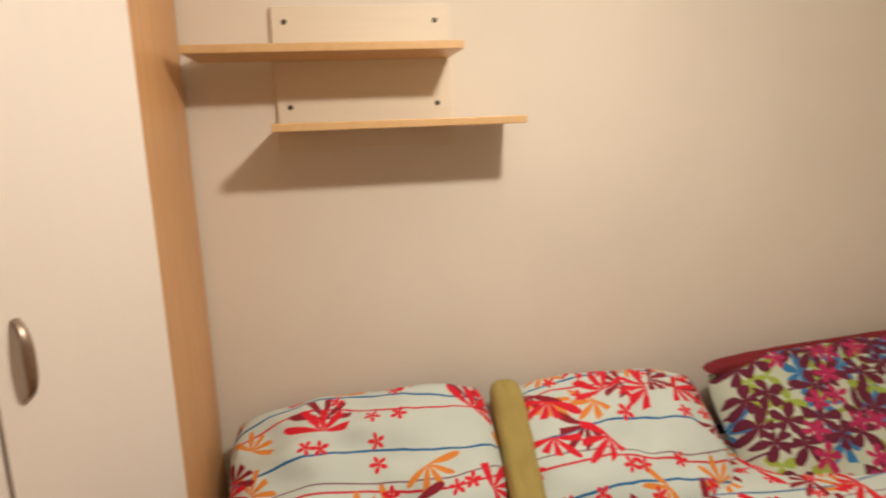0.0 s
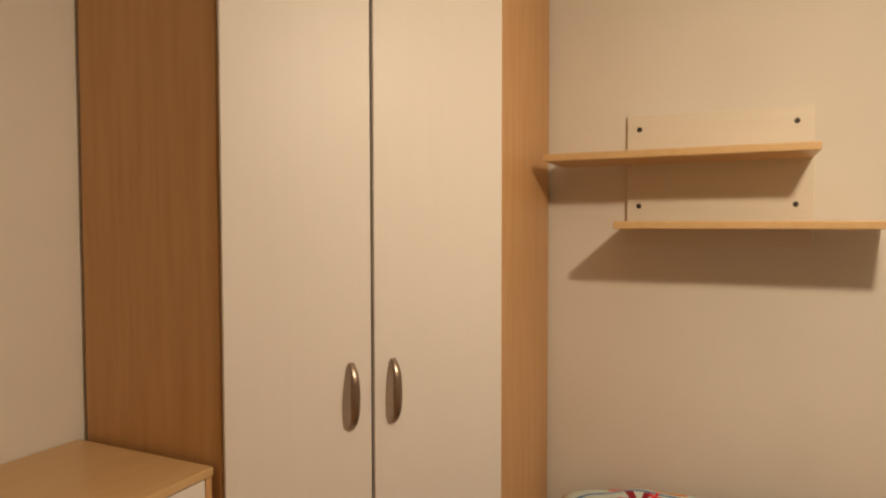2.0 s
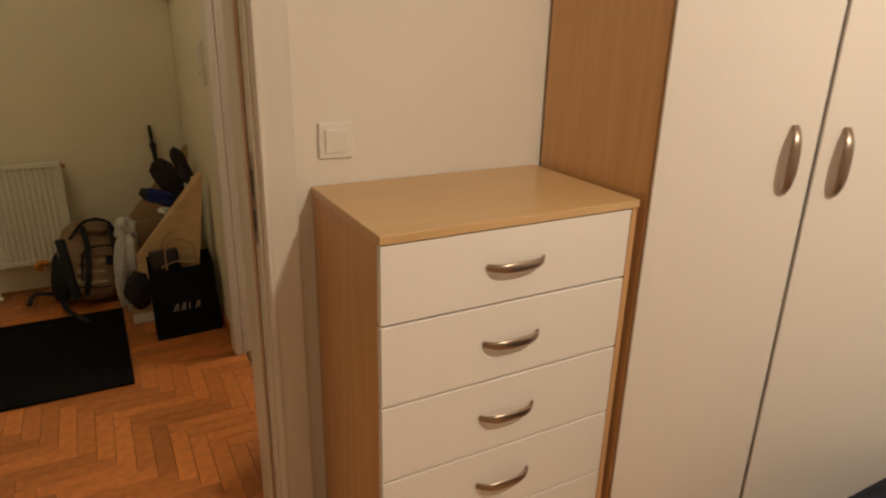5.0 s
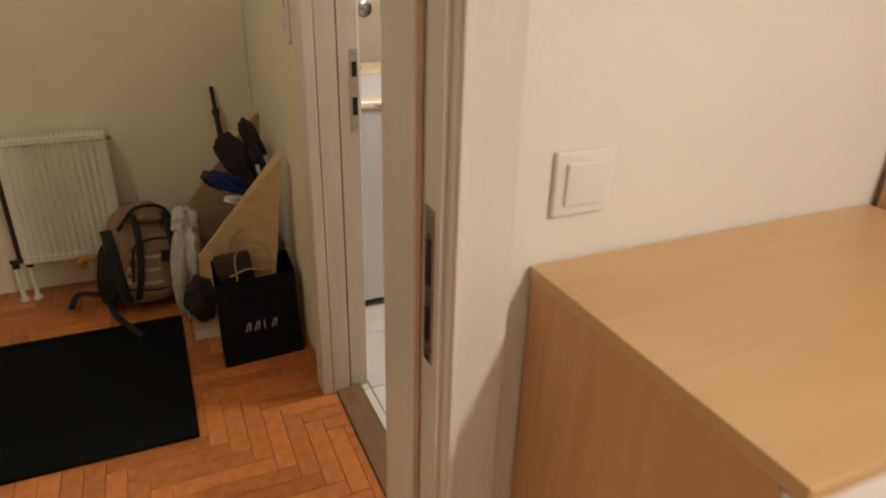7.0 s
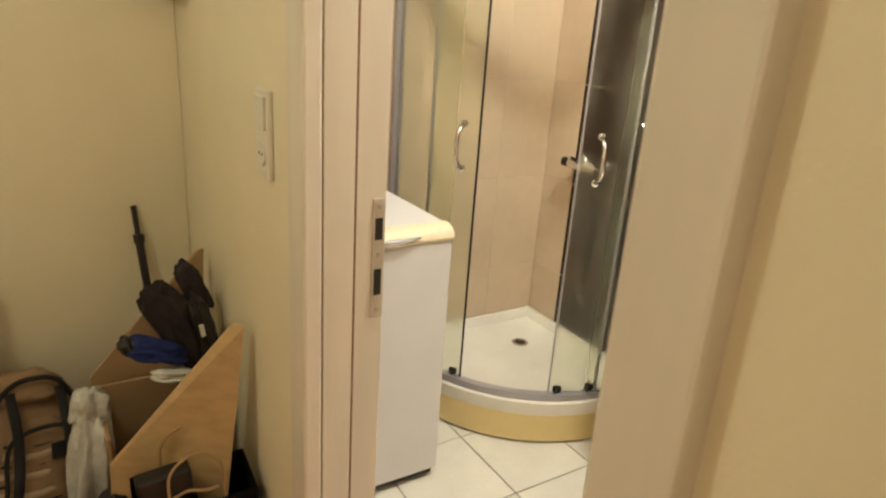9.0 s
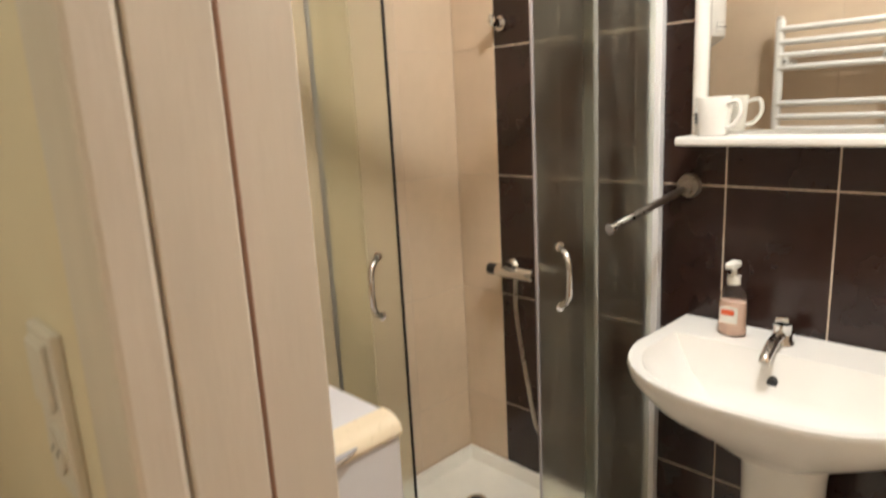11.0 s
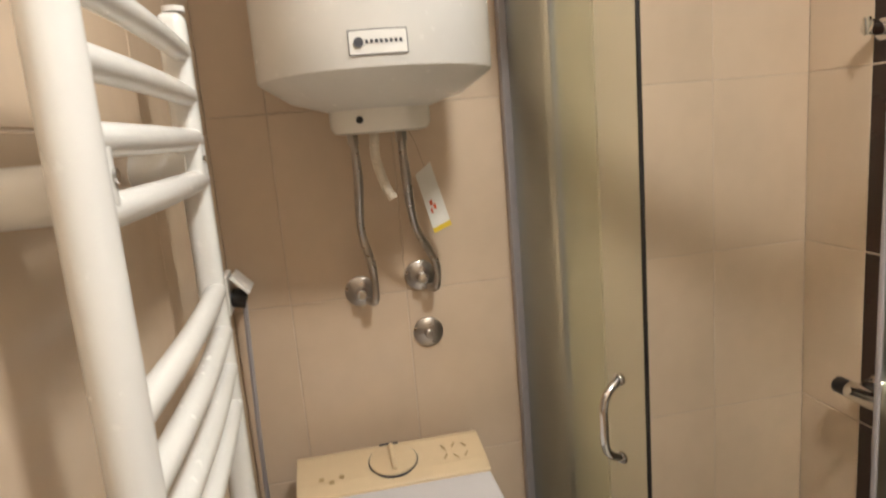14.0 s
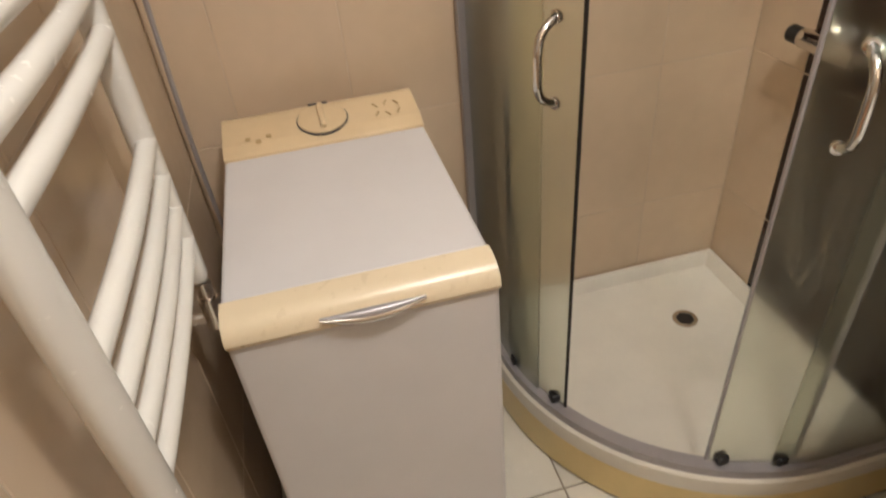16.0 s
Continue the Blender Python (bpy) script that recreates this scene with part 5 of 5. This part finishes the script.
def mirror():
    x0, x1, z0, z1 = -1.437, -0.90, 1.325, 1.812
    y = YN - 0.001
    m = thing("bathroom_mirror", ((x0 + x1) / 2, y, z0), "mirror in a rounded white plastic frame with a shelf", "mirror")
    part("back_board", box((x0 + 0.01, y, z0), (x1 - 0.01, y - 0.008, z1 - 0.01), 0.002), WHITEMETAL, m)
    part("glass", turned(box((x0 + 0.025, y - 0.013, z0 + 0.01), (x1 - 0.025, y - 0.016, z1 - 0.025)), ((x0 + x1) / 2, y - 0.0145, z0), 0, 0, -1.0), MIRROR, m, "clear mirror glass")
    r = 0.045
    pts = [(x0 + 0.018, y - 0.014, z0)]
    for i in range(9):
        a = math.pi / 2 * i / 8
        pts.append((x0 + 0.018 + r - r * math.cos(a), y - 0.014, z1 - 0.018 - r + r * math.sin(a)))
    for i in range(9):
        a = math.pi / 2 * i / 8
        pts.append((x1 - 0.018 - r + r * math.sin(a), y - 0.014, z1 - 0.018 - r + r * math.cos(a)))
    pts.append((x1 - 0.018, y - 0.014, z0))
    part("frame", tube(pts, 0.017, 12, up=(0, 1, 0)), WHITEMETAL, m, "rounded white frame", True)
    part("shelf", box((x0 - 0.005, y, z0 - 0.022), (x1 + 0.005, y - 0.10, z0), 0.006), WHITEMETAL, m, "white shelf")
    c = Vector((-1.365, -0.205, 1.325))
    g = thing("mug", c, "white porcelain mug with a small dark mark", "mug")
    part("cup", lathe([(0.030, 0), (0.034, 0.003), (0.041, 0.088), (0.0405, 0.09), (0.038, 0.088), (0.031, 0.006)], c, 32), CERAMIC, g, "", True)
    pts = smooth_path([c + Vector((0.036, -0.01, 0.075)), c + Vector((0.062, -0.015, 0.078)), c + Vector((0.068, -0.016, 0.05)), c + Vector((0.052, -0.013, 0.025)), c + Vector((0.034, -0.01, 0.02))])
    part("handle", tube(pts, 0.005, 10), CERAMIC, g, "", True)
    for k in range(3):
        part("mark", box(c + Vector((-0.032, -0.0235 - 0.004 * k, 0.03 + 0.009 * k)), c + Vector((-0.024, -0.0305 - 0.003 * k, 0.036 + 0.009 * k))), GREYINK, g)


def boiler():
    cx, cy, r = -2.05, -1.188, 0.201
    b = thing("water_heater", (XW, cy, 1.55), "white cylindrical electric water heater on the wall", "water heater")
    part("tank", lathe([(r - 0.002, 1.636), (r, 1.639), (r, 2.36), (r - 0.03, 2.40), (0.05, 2.425)], (cx, cy, 0), 64), WHITEMETAL, b, "", True)
    part("lower_dome", lathe([(0.085, 1.582), (0.11, 1.59), (0.15, 1.602), (r - 0.014, 1.627), (r - 0.002, 1.636)], (cx, cy, 0), 64), WHITEMETAL, b, "", True)
    part("cap", lathe([(0.07, 1.543), (0.082, 1.546), (0.088, 1.556), (0.088, 1.588)], (cx, cy, 0), 40), ACRYL, b, "cream bottom cap", True)
    led = Vector((cx + 0.085 * math.cos(radians(-28)), cy + 0.085 * math.sin(radians(-28)), 1.566))
    part("pilot_light", rod(led, led + Vector((0.005, -0.002, 0)), 0.006, seg=14), BLACK, b, "dark pilot lamp")
    pts = [Vector((cx + (r + 0.001) * math.cos(a), cy + (r + 0.001) * math.sin(a), 0)) for a in [radians(-15.5 + 24 * i / 12) for i in range(13)]]
    label = part("badge", curved_plate(pts, 1.654, 1.688, 0.003), WHITEMETAL, b, "small pale silver badge with a dark border", True)
    for z in (1.654, 1.688):
        part("badge_edge", tube([Vector((p.x, p.y, z)) + Vector((0.0015, 0, 0)) for p in pts], 0.0007, 6), GREYINK, label)
    for i in (0, 12):
        part("badge_edge", rod((pts[i].x + 0.001, pts[i].y, 1.654), (pts[i].x + 0.001, pts[i].y, 1.688), 0.0008, seg=6), GREYINK, label)
    part("emblem", rod(pts[2] + Vector((0.001, 0, 1.671)), pts[2] + Vector((0.004, 0, 1.671)), 0.007), GREYINK, label, "round dark emblem")
    for i in range(4, 12):
        p, q = pts[i - 1].lerp(pts[i], 0.35), pts[i - 1].lerp(pts[i], 0.95)
        part("letter_bar", slab([p + Vector((0.0022, 0, 1.669)), q + Vector((0.0022, 0, 1.669)), q + Vector((0.0022, 0, 1.674)), p + Vector((0.0022, 0, 1.674))], (1, 0, 0), 0.0006), GREYINK, label)
    for z in (1.78, 2.25):
        part("bracket", box((XW + 0.0, cy - 0.12, z), (cx - r + 0.03, cy + 0.12, z + 0.04)), STEEL, b)
    ends = [((cx - 0.03, -1.238, 1.545), (XW + 0.04, -1.222, 1.208), 1), ((cx - 0.03, -1.15, 1.545), (XW + 0.04, -1.09, 1.222), 1)]
    for (p, q, s), cy_ in zip(ends, (-1.245, -1.112)):
        mid = [p, (p[0] - 0.01, p[1] + 0.003, 1.47), (p[0] - 0.06, (p[1] * 0.6 + q[1] * 0.4) - 0.005, 1.36), (q[0] + 0.022, q[1] + 0.004, 1.27), (q[0] + 0.018, q[1] + 0.004, q[2] - 0.005), (q[0], cy_ + 0.012, q[2] - 0.014)]
        curve = smooth_path(mid, 14)
        part("hose", tube(curve, 0.0085, 10, taper=lambda t: 1 + 0.10 * math.sin(t * 420)), STEEL, b, "braided steel hose", True)
        nut = Vector(p)
        part("nut", rod(nut + Vector((0, 0, 0.0)), nut + Vector((0, 0, -0.02)), 0.011, seg=6), STEEL, b)
    part("drain_hose", tube(smooth_path([(cx - 0.01, -1.2, 1.545), (cx - 0.01, -1.202, 1.50), (cx - 0.005, -1.19, 1.45), (cx - 0.0, -1.178, 1.425)], 14), 0.009, 10, taper=lambda t: 1 + 0.1 * math.sin(t * 120)), HOSE, b, "ribbed cream drain hose", True)
    return b


def wall_fittings():
    for y, z, kind in ((-1.245, 1.209, 1), (-1.112, 1.229, 1), (-1.105, 1.097, 0)):
        v = thing("pipe_rosette", (XW, y, z), "round chrome rosette with a stub" if kind else "round brushed steel valve cover", "pipe rosette", "rosettes under the heater")
        part("disc", lathe([(0.034, 0.0), (0.033, 0.006), (0.024, 0.011), (0.010, 0.013)], (0, 0, 0), 32), STEEL, None, "", True)
        ob = scene.collection.objects[-1]
        ob.parent = v
        ob.rotation_euler = (0, radians(90), 0)
        part("stub", rod((XW + 0.008, y, z), (XW + (0.045 if kind else 0.026), y, z), 0.0115 if kind else 0.010, seg=18, bevel=0.003), CHROME if kind else STEEL, v, "", True)
    t = thing("paper_tag", (-2.17, -1.09, 1.33), "white paper tag with red print hanging from the heater", "tag")
    face = [Vector((-2.165, -1.118, 1.455)), Vector((-2.175, -1.085, 1.478)), Vector((-2.19, -1.048, 1.345)), Vector((-2.175, -1.088, 1.333))]
    part("sheet", slab(face, (1, 0.2, 0.1), 0.0012), PAPER, t)
    at = lambda u, v: face[0].lerp(face[1], u).lerp(face[3].lerp(face[2], u), v) + Vector((0.0016, 0, 0))
    part("yellow_edge", slab([at(0, 0.92), at(1, 0.92), at(1, 1), at(0, 1)], (1, 0.2, 0.1), 0.0006), YELLOWINK, t, "yellow lower edge")
    for u, v, s in ((0.25, 0.5, 0.16), (0.4, 0.58, 0.14), (0.2, 0.62, 0.1)):
        part("red_mark", slab([at(u, v), at(u + s, v - 0.02), at(u + s, v + 0.07), at(u, v + 0.07)], (1, 0.2, 0.1), 0.0006), REDINK, t, "red printed mark")
    part("string", tube(smooth_path([(-2.16, -1.10, 1.47), (-2.12, -1.12, 1.52), (-2.08, -1.14, 1.55)]), 0.0015, 6), CLEARPLASTIC, t)
    s = thing("wall_socket", (-2.20, YS, 1.25), "white socket with a plug and a grey cable", "socket")
    part("plate", box((-2.245, YS, 1.215), (-2.165, YS + 0.012, 1.295), 0.003), WHITEMETAL, s)
    part("flap", turned(box((-2.245, YS + 0.012, 1.288), (-2.165, YS + 0.02, 1.296 - 0.055), 0.002), (-2.205, YS + 0.012, 1.295), 42, 0, 0), WHITEMETAL, s, "raised socket flap")
    part("plug", rod((-2.205, YS + 0.012, 1.245), (-2.205, YS + 0.04, 1.238), 0.019), BLACK, s, "dark plug", True)
    part("cable", tube(smooth_path([(-2.205, YS + 0.035, 1.235), (-2.21, YS + 0.03, 1.10), (-2.225, YS + 0.022, 0.8), (-2.235, YS + 0.03, 0.45), (-2.20, YS + 0.05, 0.2)]), 0.005, 8), GREYALU, s, "grey cable", True)


def washing_machine():
    x0, x1, y0, y1 = -2.205, -1.605, -1.42, -1.03
    w = thing("washing_machine", (-1.9, -1.225, 0), "narrow white top-loading washing machine with yellowed plastic trim", "washing machine")
    part("body", box((x0, y0, 0.035), (x1 + 0.004, y1, 0.809), 0.008), APPLIANCE, w)
    part("plinth", box((x0 + 0.02, y0 + 0.012, 0.012), (x1 - 0.012, y1 - 0.012, 0.035)), BLACK, w, "dark recessed base")
    for x in (x0 + 0.05, x1 - 0.05):
        for y in (y0 + 0.04, y1 - 0.04):
            part("foot", rod((x, y, 0), (x, y, 0.02), 0.018), BLACK, w)
    # lid: flat enamel part, rounded yellowed front lip
    part("lid", box((x1 - 0.045, y0 + 0.001, 0.80), (-2.072, y1 - 0.001, 0.852), 0.006), APPLIANCE, w, "white enamelled lid")
    prof = [(x1 - 0.046, 0.810), (x1 + 0.005, 0.810), (x1 + 0.011, 0.820), (x1 + 0.008, 0.834), (x1 - 0.004, 0.846), (x1 - 0.02, 0.8525), (x1 - 0.046, 0.8535)]
    bm = slab([(x, y0, z) for x, z in prof], (0, 1, 0), y1 - y0, bevel=0)
    lip = part("front_lip", bm, CREAMPLASTIC, w, "yellowed rounded front lip", True)
    pts = []
    for i in range(15):
        t = -1 + i / 7
        pts.append((x1 + 0.010, -1.215 + t * 0.075, 0.833 - 0.007 * (1 - t * t)))
    part("recess", tube(pts, 0.009, 10, flat=1.0, up=(1, 0, 0), taper=lambda s: 0.15 + 0.85 * math.sin(math.pi * s)), GREYALU, lip, "grip recess", True)
    pts = [(p[0] + 0.004, p[1], p[2] - 0.006 * math.sin(math.pi * i / 14)) for i, p in enumerate(pts)]
    part("grip", tube(pts, 0.007, 10, up=(1, 0, 0), taper=lambda s: 0.15 + 0.85 * math.sin(math.pi * s)), CHROME, lip, "pale pearly grip", True)
    # console: raised wedge at the back
    prof = [(-2.071, 0.801), (-2.071, 0.856), (-2.10, 0.868), (-2.185, 0.882), (x0, 0.878), (x0, 0.801)]
    con = part("console", slab([(x, y0, z) for x, z in prof], (0, 1, 0), y1 - y0, bevel=0.003), YELLOWED, w, "yellowed control console", True)
    c = Vector((-2.135, -1.222, 0.8745))
    tilt = lambda bm: turned(bm, c, 0, 9.5, 0)
    part("dial_ring", tilt(lathe([(0.0515, -0.003), (0.0515, 0.0012), (0.049, 0.0012)], c, 40)), GREYINK, con, "dark ring round the dial", True)
    dial = part("dial", tilt(lathe([(0.049, -0.002), (0.049, 0.004), (0.046, 0.006)], c, 40)), YELLOWED, con, "cream dial", True)
    part("pointer", tilt(box(c + Vector((-0.040, -0.006, 0.005)), c + Vector((0.040, 0.006, 0.016)), 0.004)), YELLOWED, dial)
    for k in range(6):
        y = -1.11 + (k % 3) * 0.022
        x = -2.15 + (k // 3) * 0.035
        z = 0.8745 + 0.0015 + (-2.135 - x) * 0.165
        part("mark", tilt(turned(box((x - 0.008, y - 0.006, 0.8755), (x + 0.008, y - 0.003, 0.8766)), (x, y, 0.8757), 0, 0, 30 * (-1) ** k)), WORNINK, con, "worn printed mark")
    for k in range(3):
        y = -1.375 + k * 0.02
        part("mark", tilt(box((-2.115 + 0.012 * (k % 2), y, 0.8755), (-2.105 + 0.012 * (k % 2), y + 0.010, 0.8766))), WORNINK, con, "worn printed mark")
    part("logo_bar", tilt(box((-2.193, -1.245, 0.8755), (-2.187, -1.205, 0.8768))), GREYINK, con, "small dark logo bar")


def flattened(bm, y, k, shift):
    for v in bm.verts:
        v.co.y = y + shift + (v.co.y - y) * k
    return bm


def towel_radiator():
    xa, xb, y, z0, z1 = -1.312, -1.725, -1.449, 0.845, 1.70
    t = thing("towel_radiator", ((xa + xb) / 2, y, z0), "white tubular towel radiator with bowed bars on the tiled wall", "towel radiator")
    for x in (xa, xb):
        part("upright", box((x - 0.017, y - 0.02, z0), (x + 0.017, y + 0.012, z1), 0.012, seg=4) if x == xb else flattened(rod((x, y, z0), (x, y, z1), 0.0225, seg=28, bevel=0.004), y, 0.74, 0.004), WHITEMETAL, t, "", True)
        part("bleed_plug", rod((x, y, z1), (x, y, z1 + 0.006), 0.013, seg=16), CHROME if x == xa else WHITEMETAL, t, "", True)
        part("bottom_plug", rod((x, y, z0 - 0.03), (x, y, z0), 0.012, seg=12), CHROME, t, "", True)
    for z in (1.655, 1.604, 1.553, 1.505, 1.364, 1.31, 1.261, 1.212, 1.073, 1.021, 0.971, 0.921):
        pts = []
        for i in range(15):
            s = i / 14
            pts.append((xa + (xb - xa) * s, y + 0.001 + 0.006 * math.sin(math.pi * s), z))
        part("bar", tube(pts, 0.0125, 12), WHITEMETAL, t, "bowed white bar", True)
    for x in (xa - 0.035, xb + 0.03):
        part("wall_mount", rod((x, YS, 1.52), (x, y - 0.004, 1.52), 0.02, seg=24), WHITEMETAL, t, "white round wall mount", True)
        m = part("clamp", box((x - 0.011, y - 0.016, 1.50), (x + 0.011, y + 0.014, 1.556), 0.008, seg=3), WHITEMETAL, t, "white clamp", True)
        part("clamp_screw", rod((x, y + 0.014, 1.529), (x, y + 0.0165, 1.529), 0.005, seg=10), CHROME, m)
    part("valve", rod((xa - 0.0, y + 0.0, z0 - 0.085), (xa, y, z0 - 0.03), 0.02, seg=20), WHITEMETAL, t, "white valve head", True)
    part("pipe", rod((xa, y, z0 - 0.07), (xa, YS, z0 - 0.07), 0.009), CHROME, t, "", True)
    part("valve", rod((xb, y, z0 - 0.085), (xb, y, z0 - 0.03), 0.016, seg=20), CHROME, t, "chrome valve", True)
    part("pipe", rod((xb, y, z0 - 0.07), (xb, YS, z0 - 0.07), 0.009), CHROME, t, "", True)


shower()
swing_arm()
basin()
mirror()
boiler()
wall_fittings()
washing_machine()
towel_radiator()


# ---------- tiles and planks ----------
def pieces(parent, name, cells, mat, thick, depth_axis):
    """Tiles or planks as objects of their own on shared meshes. cells: (low corner, high corner)."""
    shared = {}
    for a, b in cells:
        size = tuple(round(q - p, 3) for p, q in zip(a, b))
        if min(size) <= 0.0005:
            continue
        if size not in shared:
            bm = box((0, 0, 0), size, 0.0012, seg=1)
            me = bpy.data.meshes.new(name)
            bm.to_mesh(me)
            bm.free()
            me.materials.append(mat)
            shared[size] = me
        ob = new(name, shared[size])
        ob.location = a
        ob.parent = parent


def steps(lo, hi, first, pitch):
    """Cells of a grid with a line at first, cut to lo..hi."""
    k = math.floor((lo - first) / pitch)
    out = []
    while first + k * pitch < hi:
        a, b = max(lo, first + k * pitch), min(hi, first + (k + 1) * pitch)
        if b - a > 0.012:
            out.append((a, b))
        k += 1
    return out


G = 0.0022
ZS = steps(0.0, HB, 1.197, 0.402)
DX = steps(-2.092, XH, -1.354, 0.246)
pieces(bath_n, "tile", [((a + G, YN, c + G), (b - G, YN + 0.0078, d - G)) for a, b in DX for c, d in ZS], DARKTILE, 0.008, 1)
G2 = 0.0009
ZSOUTH = steps(0.0, HB, 1.164, 0.402)
part("grout", box((XW - 0.0079, YS, 0), (XW - 0.001, YN, HB)), GROUT, bath_w)
part("grout", box((XW, YS - 0.0079, 0), (BL - 0.02, YS - 0.001, HB)), GROUT, bath_s)
part("grout", box((BR + 0.02, YS - 0.0079, 0), (XH, YS - 0.001, HB)), GROUT, bath_s)
pieces(bath_n, "beige_tile", [((XW, YN, c + G2), (-2.0925, YN + 0.0078, d - G2)) for c, d in ZS], BEIGETILE, 0.008, 1)
pieces(bath_w, "tile", [((XW - 0.0078, a + G2, c + G2), (XW, b - G2, d - G2)) for a, b in steps(YS, YN, YN, 0.25) for c, d in ZS], BEIGETILE, 0.008, 0)
pieces(bath_s, "tile", [((a + G2, YS - 0.0078, c + G2), (b - G2, YS, d - G2)) for a, b in steps(XW, BL - 0.02, XW, 0.25) for c, d in ZSOUTH], BEIGETILE, 0.008, 1)
pieces(bath_s, "tile", [((a + G2, YS - 0.0078, c + G2), (b - G2, YS, d - G2)) for a, b in steps(BR + 0.02, XH, XH, 0.25) for c, d in ZSOUTH], BEIGETILE, 0.008, 1)
FG = 0.002
pieces(bath_floor, "tile", [((a + FG, c + FG, -0.004), (b - FG, d - FG, 0.002)) for a, b in steps(XW, XH, -1.416, 0.325) for c, d in steps(YS, YN, -1.165, 0.322)], FLOORTILE, 0.006, 2)

W, N = 0.055, 5
planks = []
x_lo, x_hi, y_lo, y_hi = -2.265, -0.085, -3.0, -1.60
for i in range(int((x_hi - x_lo) / W) + 2 * N):
    for j in range(int((y_hi - y_lo) / W) + 2 * N):
        gx, gy = i - N, j - N
        d = (gx - gy) % (2 * N)
        if d == 0:
            a, b = (x_lo + gx * W, y_lo + gy * W), (x_lo + (gx + N) * W, y_lo + (gy + 1) * W)
        elif d == 2 * N - 1:
            a, b = (x_lo + gx * W, y_lo + gy * W), (x_lo + (gx + 1) * W, y_lo + (gy + N) * W)
        else:
            continue
        a = (max(a[0], x_lo) + 0.0004, max(a[1], y_lo) + 0.0004)
        b = (min(b[0], x_hi) - 0.0004, min(b[1], y_hi) - 0.0004)
        if b[0] - a[0] > 0.01 and b[1] - a[1] > 0.01:
            planks.append(((*a, -0.006), (*b, 0.0)))
pieces(hall_floor, "plank", planks, PARQUET, 0.006, 2)
